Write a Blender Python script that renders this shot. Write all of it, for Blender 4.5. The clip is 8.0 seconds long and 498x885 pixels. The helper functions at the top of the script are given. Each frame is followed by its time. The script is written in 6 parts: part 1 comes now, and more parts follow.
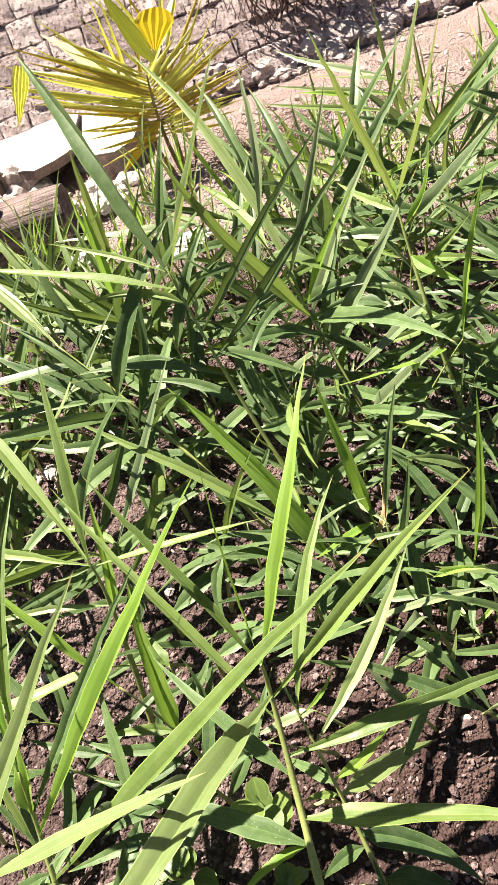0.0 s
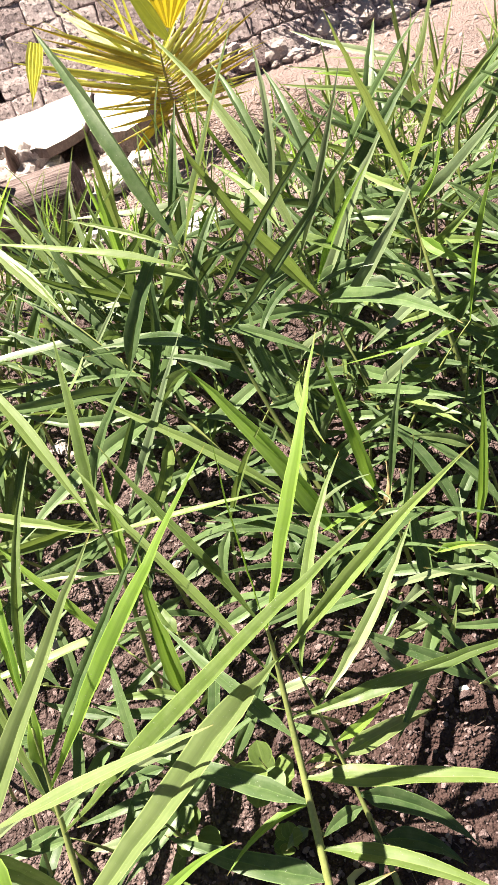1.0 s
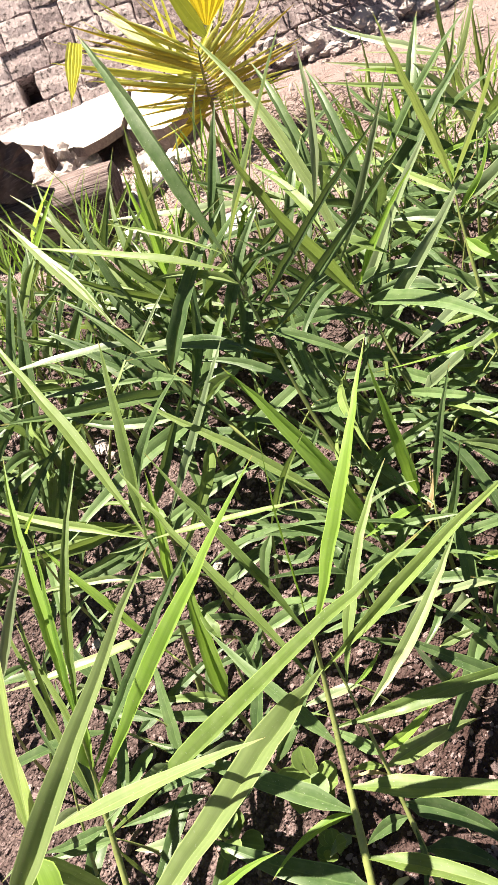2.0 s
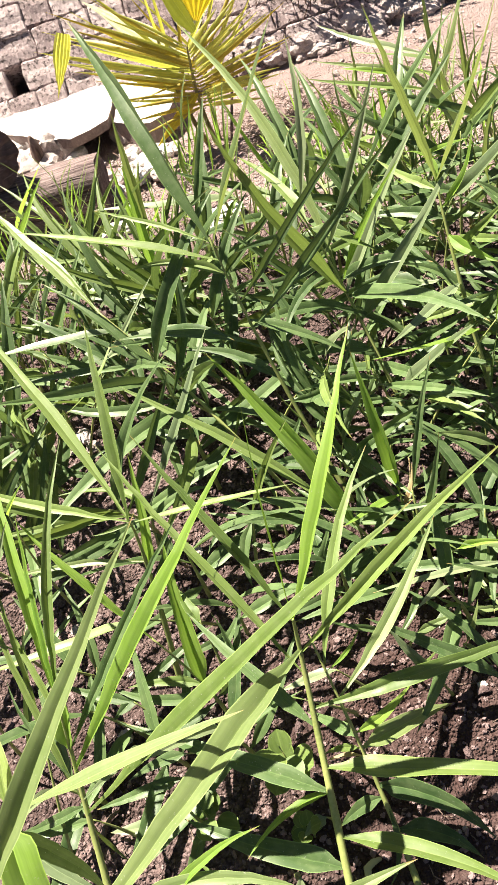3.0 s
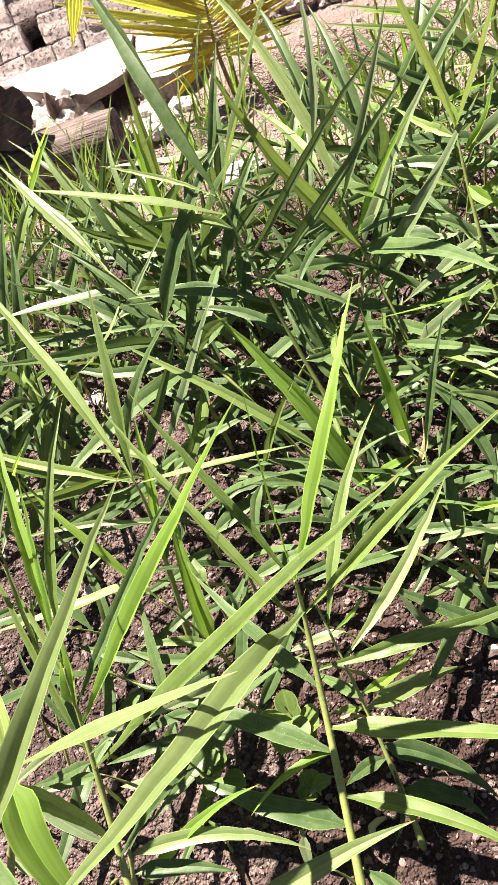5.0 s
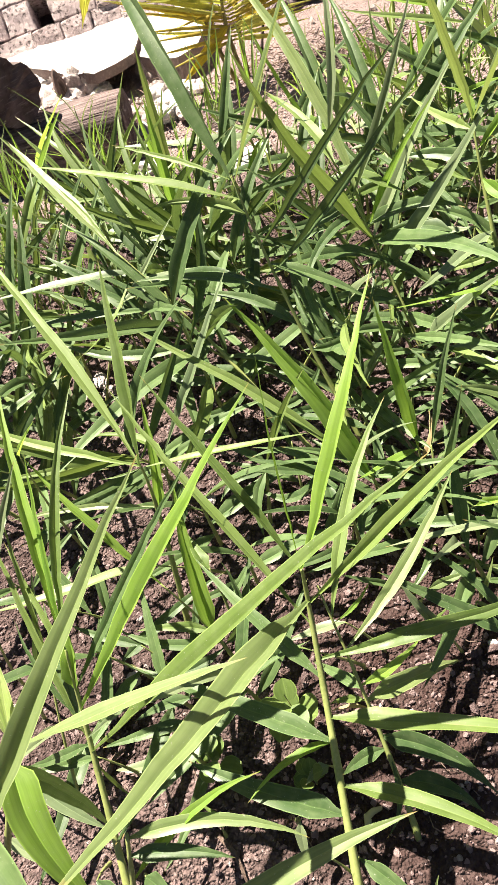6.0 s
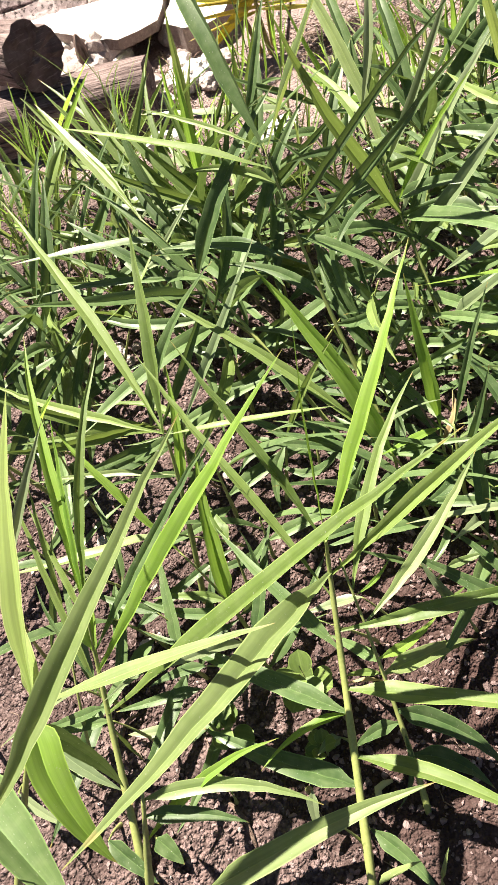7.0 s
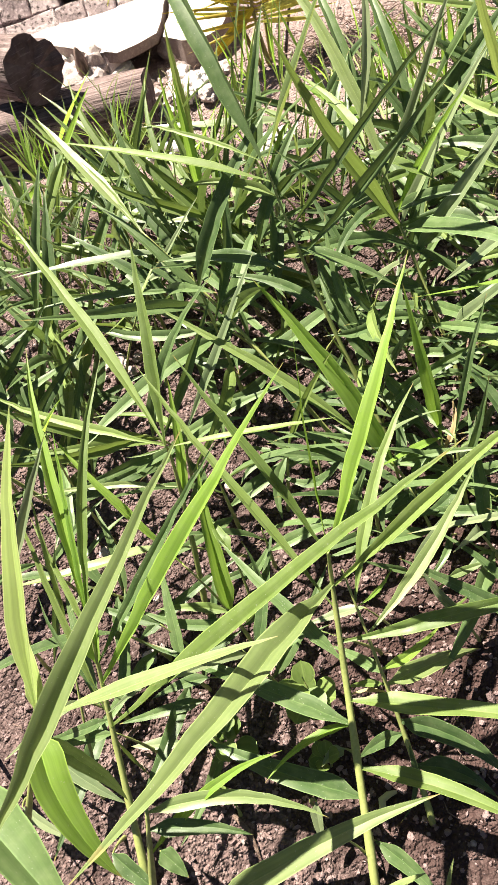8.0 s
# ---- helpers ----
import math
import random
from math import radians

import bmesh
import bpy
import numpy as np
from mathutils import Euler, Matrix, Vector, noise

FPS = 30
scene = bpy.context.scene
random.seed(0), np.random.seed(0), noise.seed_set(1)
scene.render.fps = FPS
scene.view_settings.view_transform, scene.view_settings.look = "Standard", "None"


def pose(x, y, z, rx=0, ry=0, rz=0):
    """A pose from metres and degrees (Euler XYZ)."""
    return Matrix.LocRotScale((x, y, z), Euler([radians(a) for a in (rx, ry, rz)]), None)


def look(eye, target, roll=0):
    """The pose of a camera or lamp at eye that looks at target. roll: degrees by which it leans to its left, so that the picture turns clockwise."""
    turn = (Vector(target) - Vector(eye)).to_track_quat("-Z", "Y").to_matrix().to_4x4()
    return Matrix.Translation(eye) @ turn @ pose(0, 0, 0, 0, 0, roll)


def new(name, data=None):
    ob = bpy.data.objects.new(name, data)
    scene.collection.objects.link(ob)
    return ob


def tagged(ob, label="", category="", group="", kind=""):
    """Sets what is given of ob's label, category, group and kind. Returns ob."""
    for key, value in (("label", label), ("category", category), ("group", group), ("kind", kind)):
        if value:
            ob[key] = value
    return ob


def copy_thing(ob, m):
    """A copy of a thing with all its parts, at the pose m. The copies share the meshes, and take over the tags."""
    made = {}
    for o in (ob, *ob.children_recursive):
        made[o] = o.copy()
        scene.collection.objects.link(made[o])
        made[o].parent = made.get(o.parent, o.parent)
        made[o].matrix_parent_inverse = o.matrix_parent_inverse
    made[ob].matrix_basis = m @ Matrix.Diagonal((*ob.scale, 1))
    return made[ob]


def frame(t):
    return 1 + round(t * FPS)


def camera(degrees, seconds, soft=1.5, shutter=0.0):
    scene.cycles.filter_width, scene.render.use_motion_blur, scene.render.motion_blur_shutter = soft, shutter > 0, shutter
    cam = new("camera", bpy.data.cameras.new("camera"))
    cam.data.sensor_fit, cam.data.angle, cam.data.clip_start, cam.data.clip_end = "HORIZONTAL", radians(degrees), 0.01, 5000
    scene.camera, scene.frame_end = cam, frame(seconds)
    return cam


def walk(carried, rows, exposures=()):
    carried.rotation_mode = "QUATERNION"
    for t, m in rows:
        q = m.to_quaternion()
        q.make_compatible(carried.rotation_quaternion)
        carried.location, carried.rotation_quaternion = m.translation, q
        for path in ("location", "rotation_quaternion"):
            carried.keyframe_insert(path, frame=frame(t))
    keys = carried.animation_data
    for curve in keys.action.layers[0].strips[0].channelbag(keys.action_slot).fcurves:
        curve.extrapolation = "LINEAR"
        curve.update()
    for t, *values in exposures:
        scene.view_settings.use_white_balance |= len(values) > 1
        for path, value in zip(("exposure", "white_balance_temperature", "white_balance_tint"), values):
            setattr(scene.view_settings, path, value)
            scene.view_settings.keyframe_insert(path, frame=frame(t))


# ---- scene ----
# The camera: held by hand over a bed of ginger, tilted down and leaning to its right.
cam = camera(38.59, 8.0, soft=1.0)
ROWS = [
    (0, 0.0004, 0.0003, 1.2802, 44.26, 14.66, -15.90),
    (0.5, -0.0043, -0.0023, 1.2872, 43.34, 14.97, -14.92),
    (1, -0.0116, -0.0300, 1.2907, 43.27, 14.28, -14.83),
    (1.5, -0.0245, -0.0109, 1.3096, 42.71, 14.89, -13.32),
    (1.7, -0.0260, -0.0076, 1.3075, 42.62, 16.44, -12.81),
    (2.8, -0.0342, -0.0262, 1.3300, 45.32, 13.12, -13.45),
    (3, -0.0412, -0.0347, 1.3042, 43.23, 13.89, -13.28),
    (3.5, -0.0205, -0.0461, 1.2963, 42.76, 14.60, -12.75),
    (4, -0.0291, -0.0325, 1.2956, 42.62, 14.68, -11.80),
    (4.5, -0.0269, -0.0332, 1.2693, 40.38, 15.48, -11.68),
    (4.7, -0.0064, -0.0311, 1.2748, 40.61, 15.90, -11.66),
    (5.8, -0.0154, -0.0303, 1.2772, 40.56, 14.31, -11.31),
    (6, -0.0335, -0.0243, 1.2744, 40.09, 13.96, -10.66),
    (6.5, -0.0513, -0.0283, 1.2637, 39.14, 13.03, -10.05),
    (7, -0.0735, -0.0281, 1.2684, 39.01, 12.75, -8.85),
    (7.5, -0.0741, -0.0283, 1.2722, 39.20, 12.58, -9.13),
    (8, -0.0730, -0.0260, 1.2766, 39.56, 13.01, -9.09),
]
walk(cam, [(t, pose(x, y, z, rx, ry, rz)) for t, x, y, z, rx, ry, rz in ROWS])

# ---- light ----
SUN_AZ, SUN_EL = radians(125), radians(62)  # towards the sun: from +x, counter-clockwise
world = bpy.data.worlds.new("sky")
scene.world = world
world.use_nodes = True
wn = world.node_tree.nodes
sky = wn.new("ShaderNodeTexSky")
sky.sky_type, sky.sun_disc = "NISHITA", False
sky.sun_elevation, sky.sun_rotation = SUN_EL, radians(90) - SUN_AZ
wn["Background"].inputs["Strength"].default_value = 0.018
world.node_tree.links.new(sky.outputs[0], wn["Background"].inputs["Color"])
sun = new("sun", bpy.data.lights.new("sun", "SUN"))
sun.data.energy, sun.data.angle, sun.data.color = 5.0, radians(0.6), (1.0, 0.922, 0.77)
sun.matrix_world = look((0, 0, 0), (-math.cos(SUN_AZ) * math.cos(SUN_EL), -math.sin(SUN_AZ) * math.cos(SUN_EL), -math.sin(SUN_EL)))
scene.view_settings.exposure = 2.0


# ---- materials ----
class Mat:
    """A small helper to wire node materials."""

    def __init__(self, name, rough=0.8, spec=0.3):
        self.m = bpy.data.materials.new(name)
        self.m.use_nodes = True
        self.t = self.m.node_tree
        self.b = self.t.nodes["Principled BSDF"]
        self.b.inputs["Roughness"].default_value = rough
        self.b.inputs["Specular IOR Level"].default_value = spec
        self.out = self.t.nodes["Material Output"]

    def n(self, kind, **values):
        node = self.t.nodes.new(kind)
        for key, v in values.items():
            node.inputs[key.replace("_", " ")].default_value = v
        return node

    def link(self, a, b):
        self.t.links.new(a, b)

    def coords(self, scale=(1, 1, 1), space="Object"):
        tc, mp = self.t.nodes.new("ShaderNodeTexCoord"), self.t.nodes.new("ShaderNodeMapping")
        mp.inputs["Scale"].default_value = scale
        self.link(tc.outputs[space], mp.inputs["Vector"])
        return mp.outputs[0]

    def world(self):
        return self.t.nodes.new("ShaderNodeNewGeometry").outputs["Position"]

    def noise(self, vec, scale, detail=4.0, rough=0.6):
        nd = self.n("ShaderNodeTexNoise", Scale=scale, Detail=detail, Roughness=rough)
        self.link(vec, nd.inputs["Vector"])
        return nd.outputs["Fac"]

    def voronoi(self, vec, scale, feature="F1"):
        nd = self.n("ShaderNodeTexVoronoi", Scale=scale)
        nd.feature = feature
        self.link(vec, nd.inputs["Vector"])
        return nd.outputs["Distance"]

    def ramp(self, fac, *stops):
        nd = self.t.nodes.new("ShaderNodeValToRGB")
        e = nd.color_ramp.elements
        while len(e) < len(stops):
            e.new(0.5)
        for el, (p, c) in zip(e, stops):
            el.position = p
            el.color = (*c, 1) if isinstance(c, tuple) else (c, c, c, 1)
        self.link(fac, nd.inputs["Fac"])
        return nd.outputs["Color"]

    def mix(self, fac, a, b, mode="MIX"):
        nd = self.t.nodes.new("ShaderNodeMix")
        nd.data_type, nd.blend_type = "RGBA", mode
        for sock, v in ((nd.inputs[0], fac), (nd.inputs[6], a), (nd.inputs[7], b)):
            if isinstance(v, bpy.types.NodeSocket):
                self.link(v, sock)
            elif isinstance(v, tuple):
                sock.default_value = (*v, 1)
            else:
                sock.default_value = v
        return nd.outputs[2]

    def math(self, op, a, b=0.0):
        nd = self.t.nodes.new("ShaderNodeMath")
        nd.operation = op
        for sock, v in zip(nd.inputs, (a, b)):
            if isinstance(v, bpy.types.NodeSocket):
                self.link(v, sock)
            else:
                sock.default_value = v
        return nd.outputs[0]

    def bump(self, height, strength=0.4, distance=0.01):
        nd = self.n("ShaderNodeBump", Strength=strength, Distance=distance)
        self.link(height, nd.inputs["Height"])
        self.link(nd.outputs[0], self.b.inputs["Normal"])
        return nd

    def color(self, c):
        self.link(c, self.b.inputs["Base Color"])


def leaf_material(name, deep, light, through_colour, clear, rough=0.4, spec=0.36):
    """A blade: parallel veins, a pale midrib, patches of older and younger green, dusty specks."""
    m = Mat(name, rough, spec)
    uv = m.coords((1, 1, 1), "UV")
    sep = m.t.nodes.new("ShaderNodeSeparateXYZ")
    m.link(uv, sep.inputs[0])
    across = m.math("ABSOLUTE", m.math("SUBTRACT", sep.outputs[0], 0.5))
    vein_pos = m.n("ShaderNodeMapping", Scale=(30.0, 0.7, 1.0))
    m.link(uv, vein_pos.inputs["Vector"])
    veins = m.noise(vein_pos.outputs[0], 1.0, 2.0)
    ob = m.coords((1, 1, 1), "Object")
    patch = m.noise(ob, 14.0, 3.0)
    rnd = m.t.nodes.new("ShaderNodeObjectInfo").outputs["Random"]
    base = m.mix(m.ramp(m.math("ADD", m.math("MULTIPLY", patch, 0.5), m.math("MULTIPLY", rnd, 0.5)), (0.25, 0.0), (0.75, 1.0)), deep, light)
    band_pos = m.n("ShaderNodeMapping", Scale=(7.0, 0.35, 1.0))
    m.link(uv, band_pos.inputs["Vector"])
    bands = m.noise(band_pos.outputs[0], 1.0, 3.0)
    base = m.mix(m.ramp(bands, (0.36, 0.24), (0.56, 0.0)), base, tuple(c * 0.7 for c in deep))
    base = m.mix(m.ramp(veins, (0.36, 0.0), (0.72, 0.08)), base, light)
    rib = m.ramp(across, (0.0, 1.0), (0.045, 0.0))
    base = m.mix(m.math("MULTIPLY", rib, 0.30), base, tuple(min(1, c * 1.9) for c in light))
    margin = m.ramp(across, (0.455, 0.0), (0.49, 0.65))
    base = m.mix(margin, base, tuple(min(0.7, c * 2.0) for c in light))
    # browned tips and margins, where the noise is high
    tipmask = m.ramp(m.math("ADD", sep.outputs[1], m.math("MULTIPLY", m.math("SUBTRACT", m.noise(ob, 30.0), 0.5), 0.25)), (0.955, 0.0), (1.0, 1.0))
    base = m.mix(m.math("MULTIPLY", tipmask, 0.8), base, (0.34, 0.22, 0.07))
    specks = m.ramp(m.noise(ob, 330.0, 1.0), (0.7, 0.0), (0.78, 0.5))
    base = m.mix(specks, base, (0.45, 0.46, 0.38))
    # thin dust that also puts the blades' whitish sheen into the colour
    dust_sheen = m.ramp(m.noise(ob, 60.0, 5.0), (0.40, 0.0), (0.75, 0.16))
    base = m.mix(dust_sheen, base, (0.33, 0.37, 0.20))
    m.color(base)
    m.link(m.ramp(m.noise(ob, 40.0, 4.0), (0.3, rough - 0.08), (0.75, rough + 0.22)), m.b.inputs["Roughness"])
    m.bump(m.math("ADD", m.math("MULTIPLY", veins, 0.5), bands), 0.14, 0.0014)
    tr = m.n("ShaderNodeBsdfTranslucent")
    ribs = m.math("ADD", m.math("MULTIPLY", veins, 0.4), m.ramp(bands, (0.40, 0.35), (0.58, 0.0)))
    m.link(m.mix(ribs, through_colour, tuple(c * 0.35 for c in through_colour)), tr.inputs["Color"])
    mixer = m.n("ShaderNodeMixShader", Fac=clear)
    m.link(m.b.outputs[0], mixer.inputs[1])
    m.link(tr.outputs[0], mixer.inputs[2])
    m.link(mixer.outputs[0], m.out.inputs["Surface"])
    return m.m


def stem_material():
    m = Mat("ginger_stem", 0.45, 0.4)
    ob = m.coords()
    fibre = m.noise(m.coords((260, 260, 12)), 1.0, 3.0)
    c = m.mix(m.ramp(m.noise(ob, 9.0), (0.3, 0.0), (0.7, 1.0)), (0.17, 0.205, 0.060), (0.31, 0.345, 0.115))
    c = m.mix(m.ramp(fibre, (0.4, 0.0), (0.7, 0.5)), c, (0.36, 0.39, 0.15))
    m.color(c)
    m.bump(fibre, 0.3, 0.001)
    return m.m


def ground_material():
    """Dark crumbly bed soil; a pale trodden path lies beyond the bed."""
    m = Mat("soil", 0.95, 0.15)
    p = m.world()
    big, mid, fine = m.noise(p, 2.2, 5.0), m.noise(p, 16.0, 6.0, 0.7), m.noise(p, 120.0, 5.0, 0.7)
    soil = m.mix(m.ramp(mid, (0.28, 0.0), (0.64, 1.0)), (0.068, 0.042, 0.040), (0.285, 0.198, 0.190))
    soil = m.mix(m.ramp(fine, (0.50, 0.0), (0.74, 0.60)), soil, (0.44, 0.340, 0.325))
    soil = m.mix(m.ramp(m.noise(p, 45.0, 3.0), (0.62, 0.0), (0.72, 0.7)), soil, (0.024, 0.014, 0.014))
    soil = m.mix(m.ramp(m.voronoi(p, 110.0), (0.35, 0.0), (0.75, 0.6)), soil, (0.022, 0.013, 0.013))
    soil = m.mix(m.ramp(big, (0.44, 0.55), (0.56, 0.0)), soil, (0.050, 0.029, 0.027))
    # darker, redder earth around one spot, its edge broken by noise
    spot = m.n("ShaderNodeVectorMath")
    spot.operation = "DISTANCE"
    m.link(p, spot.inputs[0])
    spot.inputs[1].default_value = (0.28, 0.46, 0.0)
    spot_reach = m.math("ADD", spot.outputs["Value"], m.math("MULTIPLY", m.math("SUBTRACT", m.noise(p, 5.0, 4.0), 0.5), 0.5))
    soil = m.mix(m.ramp(spot_reach, (0.30, 0.72), (0.56, 0.0)), soil, (0.060, 0.032, 0.029))
    path = m.mix(m.ramp(m.noise(p, 7.0, 6.0), (0.3, 0.0), (0.7, 1.0)), (0.30, 0.215, 0.203), (0.39, 0.292, 0.277))
    path = m.mix(m.ramp(fine, (0.5, 0.0), (0.75, 0.3)), path, (0.46, 0.36, 0.345))
    sep = m.t.nodes.new("ShaderNodeSeparateXYZ")
    m.link(p, sep.inputs[0])
    edge = m.math("ADD", m.math("ADD", sep.outputs[1], m.math("MULTIPLY", sep.outputs[0], 0.16)), m.math("MULTIPLY", m.math("SUBTRACT", big, 0.5), 1.3))
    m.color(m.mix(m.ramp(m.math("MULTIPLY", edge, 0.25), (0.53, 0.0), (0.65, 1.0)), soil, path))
    crumb = m.math("ADD", m.voronoi(p, 75.0), m.math("MULTIPLY", m.voronoi(p, 190.0), 0.6))
    relief = m.math("SUBTRACT", m.math("ADD", m.math("MULTIPLY", mid, 0.8), m.math("MULTIPLY", fine, 0.5)), m.math("MULTIPLY", crumb, 1.1))
    m.bump(relief, 1.0, 0.016)
    return m.m


def stone_material(name, a, b, scale=1.0, spots=0.35, pits=0.0):
    m = Mat(name, 0.9, 0.2)
    ob = m.coords()
    rnd = m.t.nodes.new("ShaderNodeObjectInfo").outputs["Random"]
    mid, fine = m.noise(ob, 9.0 * scale, 6.0, 0.7), m.noise(ob, 70.0 * scale, 5.0, 0.7)
    c = m.mix(m.ramp(m.math("ADD", m.math("MULTIPLY", mid, 0.6), m.math("MULTIPLY", rnd, 0.4)), (0.25, 0.0), (0.75, 1.0)), a, b)
    c = m.mix(m.ramp(fine, (0.5, 0.0), (0.72, 0.5)), c, tuple(min(0.85, v * 1.6) for v in b))
    c = m.mix(m.ramp(m.noise(ob, 26.0 * scale, 3.0), (0.58, 0.0), (0.7, spots)), c, tuple(v * 0.35 for v in a))
    pit = m.ramp(m.noise(ob, 48.0 * scale, 4.0, 0.75), (0.54, 0.0), (0.64, 1.0))
    c = m.mix(m.math("MULTIPLY", pit, pits), c, tuple(v * 0.25 for v in a))
    m.color(c)
    m.bump(m.math("SUBTRACT", m.math("ADD", mid, m.math("MULTIPLY", fine, 0.6)), m.math("MULTIPLY", pit, pits)), 0.8, 0.012)
    return m.m


def wood_material(name, a, b, stretch):
    m = Mat(name, 0.85, 0.2)
    grain = m.noise(m.coords(stretch), 1.0, 6.0, 0.7)
    blot = m.noise(m.coords(), 7.0, 4.0)
    c = m.mix(m.ramp(grain, (0.35, 0.0), (0.68, 1.0)), a, b)
    c = m.mix(m.ramp(blot, (0.5, 0.0), (0.75, 0.6)), c, tuple(v * 0.4 for v in a))
    check = m.ramp(m.noise(m.coords(tuple(v * 0.55 for v in stretch)), 1.0, 3.0), (0.58, 0.0), (0.66, 1.0))
    c = m.mix(m.math("MULTIPLY", check, 0.85), c, tuple(v * 0.3 for v in a))
    m.color(c)
    m.bump(m.math("SUBTRACT", grain, m.math("MULTIPLY", check, 0.8)), 1.0, 0.014)
    return m.m


def log_end_material():
    m = Mat("log_end", 0.9, 0.15)
    tc = m.n("ShaderNodeMapping", Rotation=(radians(24), 0, 0), Scale=(1, 16, 150))
    m.link(m.coords(), tc.inputs["Vector"])
    saw = m.noise(tc.outputs[0], 1.0, 3.0, 0.7)
    blot = m.noise(m.coords(), 16.0, 5.0)
    c = m.mix(m.ramp(blot, (0.35, 0.0), (0.65, 1.0)), (0.070, 0.048, 0.051), (0.140, 0.100, 0.104))
    c = m.mix(m.ramp(saw, (0.54, 0.0), (0.70, 0.65)), c, (0.22, 0.17, 0.175))
    m.color(c)
    m.bump(m.math("ADD", saw, m.math("MULTIPLY", blot, 0.6)), 0.6, 0.006)
    return m.m


LEAF = {
    # deep green, darkened further to paint shade onto low and overlapped leaves
    "d": leaf_material("leaf_deep_green_shade", (0.040, 0.075, 0.025), (0.100, 0.156, 0.054), (0.24, 0.35, 0.08), 0.16, 0.40, 0.30),
    "g": leaf_material("leaf_green", (0.076, 0.124, 0.026), (0.162, 0.224, 0.058), (0.36, 0.49, 0.10), 0.22, 0.46),
    "y": leaf_material("leaf_young_green", (0.122, 0.222, 0.028), (0.238, 0.368, 0.062), (0.47, 0.74, 0.10), 0.40, 0.44),
    # dusty green, lightened as well to paint sun onto bright leaves
    "p": leaf_material("leaf_dusty_sunlit_green", (0.108, 0.158, 0.052), (0.210, 0.266, 0.100), (0.40, 0.50, 0.12), 0.26, 0.40, 0.42),
    # greyed base, with the sky's sheen on glossy blades mixed in
    "s": leaf_material("leaf_grey_green_sheen", (0.108, 0.150, 0.074), (0.205, 0.248, 0.130), (0.30, 0.38, 0.11), 0.16, 0.36, 0.5),
    # near-white green, the glow of backlit blades put into the colour
    "w": leaf_material("leaf_pale_backlit", (0.24, 0.33, 0.085), (0.42, 0.52, 0.18), (0.74, 0.90, 0.32), 0.50, 0.40),
    "b": leaf_material("leaf_dry", (0.30, 0.20, 0.10), (0.48, 0.36, 0.20), (0.45, 0.30, 0.12), 0.2, 0.8),
}
STEM = stem_material()
SOIL = ground_material()
CLOD = stone_material("soil_clod", (0.075, 0.048, 0.048), (0.30, 0.215, 0.214), 4.0, 0.1)
PEBBLE = stone_material("pebble_stone", (0.32, 0.255, 0.243), (0.55, 0.47, 0.45), 3.0, 0.2)
WALL_STONE = stone_material("wall_stone", (0.21, 0.155, 0.157), (0.50, 0.405, 0.402), 1.0, 0.5, 0.9)
CONCRETE = stone_material("pale_concrete", (0.50, 0.455, 0.435), (0.74, 0.70, 0.67), 1.3, 0.30)
# brown concrete that carries the shade on the slabs' front sides
SLAB_EDGE_SHADE = stone_material("slab_edge_shade", (0.13, 0.095, 0.085), (0.30, 0.24, 0.22), 1.0, 0.4)
LOG_SIDE = wood_material("weathered_wood", (0.060, 0.038, 0.037), (0.32, 0.240, 0.230), (5, 60, 60))
LOG_END = log_end_material()
STUMP = wood_material("brown_stump", (0.14, 0.095, 0.082), (0.26, 0.19, 0.168), (30, 30, 6))
ROOT = wood_material("dry_root", (0.07, 0.042, 0.036), (0.26, 0.175, 0.15), (90, 90, 8))
TWIG = wood_material("dry_twig", (0.16, 0.10, 0.08), (0.40, 0.30, 0.25), (90, 90, 8))


# ---- mesh helpers ----
def mesh_of(name, verts, faces, material, uvs=None, smooth=True):
    me = bpy.data.meshes.new(name)
    me.from_pydata(verts, [], faces)
    if uvs is not None:
        layer = me.uv_layers.new(name="UVMap")
        for loop in me.loops:
            layer.data[loop.index].uv = uvs[loop.vertex_index]
    me.materials.append(material)
    if smooth:
        me.polygons.foreach_set("use_smooth", [True] * len(me.polygons))
    me.update()
    return me


def child(name, me, parent, m=None, label=""):
    ob = new(name, me)
    ob.parent = parent
    if m is not None:
        ob.matrix_basis = m
    return tagged(ob, label)


def tube(points, radii, sides=8):
    """Verts and faces of a closed tube along the points."""
    verts, faces = [], []
    for i, (p, r) in enumerate(zip(points, radii)):
        way = (points[min(i + 1, len(points) - 1)] - points[max(i - 1, 0)]).normalized()
        a = way.orthogonal().normalized() if i == 0 else (a - way * a.dot(way)).normalized()
        b = way.cross(a)
        for k in range(sides):
            w = 2 * math.pi * k / sides
            verts.append(p + (a * math.cos(w) + b * math.sin(w)) * r)
    for i in range(len(points) - 1):
        for k in range(sides):
            k2 = (k + 1) % sides
            faces.append((i * sides + k, i * sides + k2, (i + 1) * sides + k2, (i + 1) * sides + k))
    faces.append(tuple(range(sides - 1, -1, -1)))
    faces.append(tuple((len(points) - 1) * sides + k for k in range(sides)))
    return verts, faces


def blob_mesh(name, size, material, seed, rough=0.25, subdiv=2, flat=1.0):
    """A lumpy stone or clod."""
    bm = bmesh.new()
    bmesh.ops.create_icosphere(bm, subdivisions=subdiv, radius=1.0)
    for v in bm.verts:
        k = 1 + rough * 2 * noise.noise(v.co * 1.3 + Vector((seed * 3.7, seed, 0))) + rough * noise.noise(v.co * 3.1 + Vector((0, seed * 5.1, 0)))
        v.co = Vector((v.co.x * size[0], v.co.y * size[1], v.co.z * size[2] * flat)) * k
    me = bpy.data.meshes.new(name)
    bm.to_mesh(me)
    bm.free()
    me.materials.append(material)
    return me


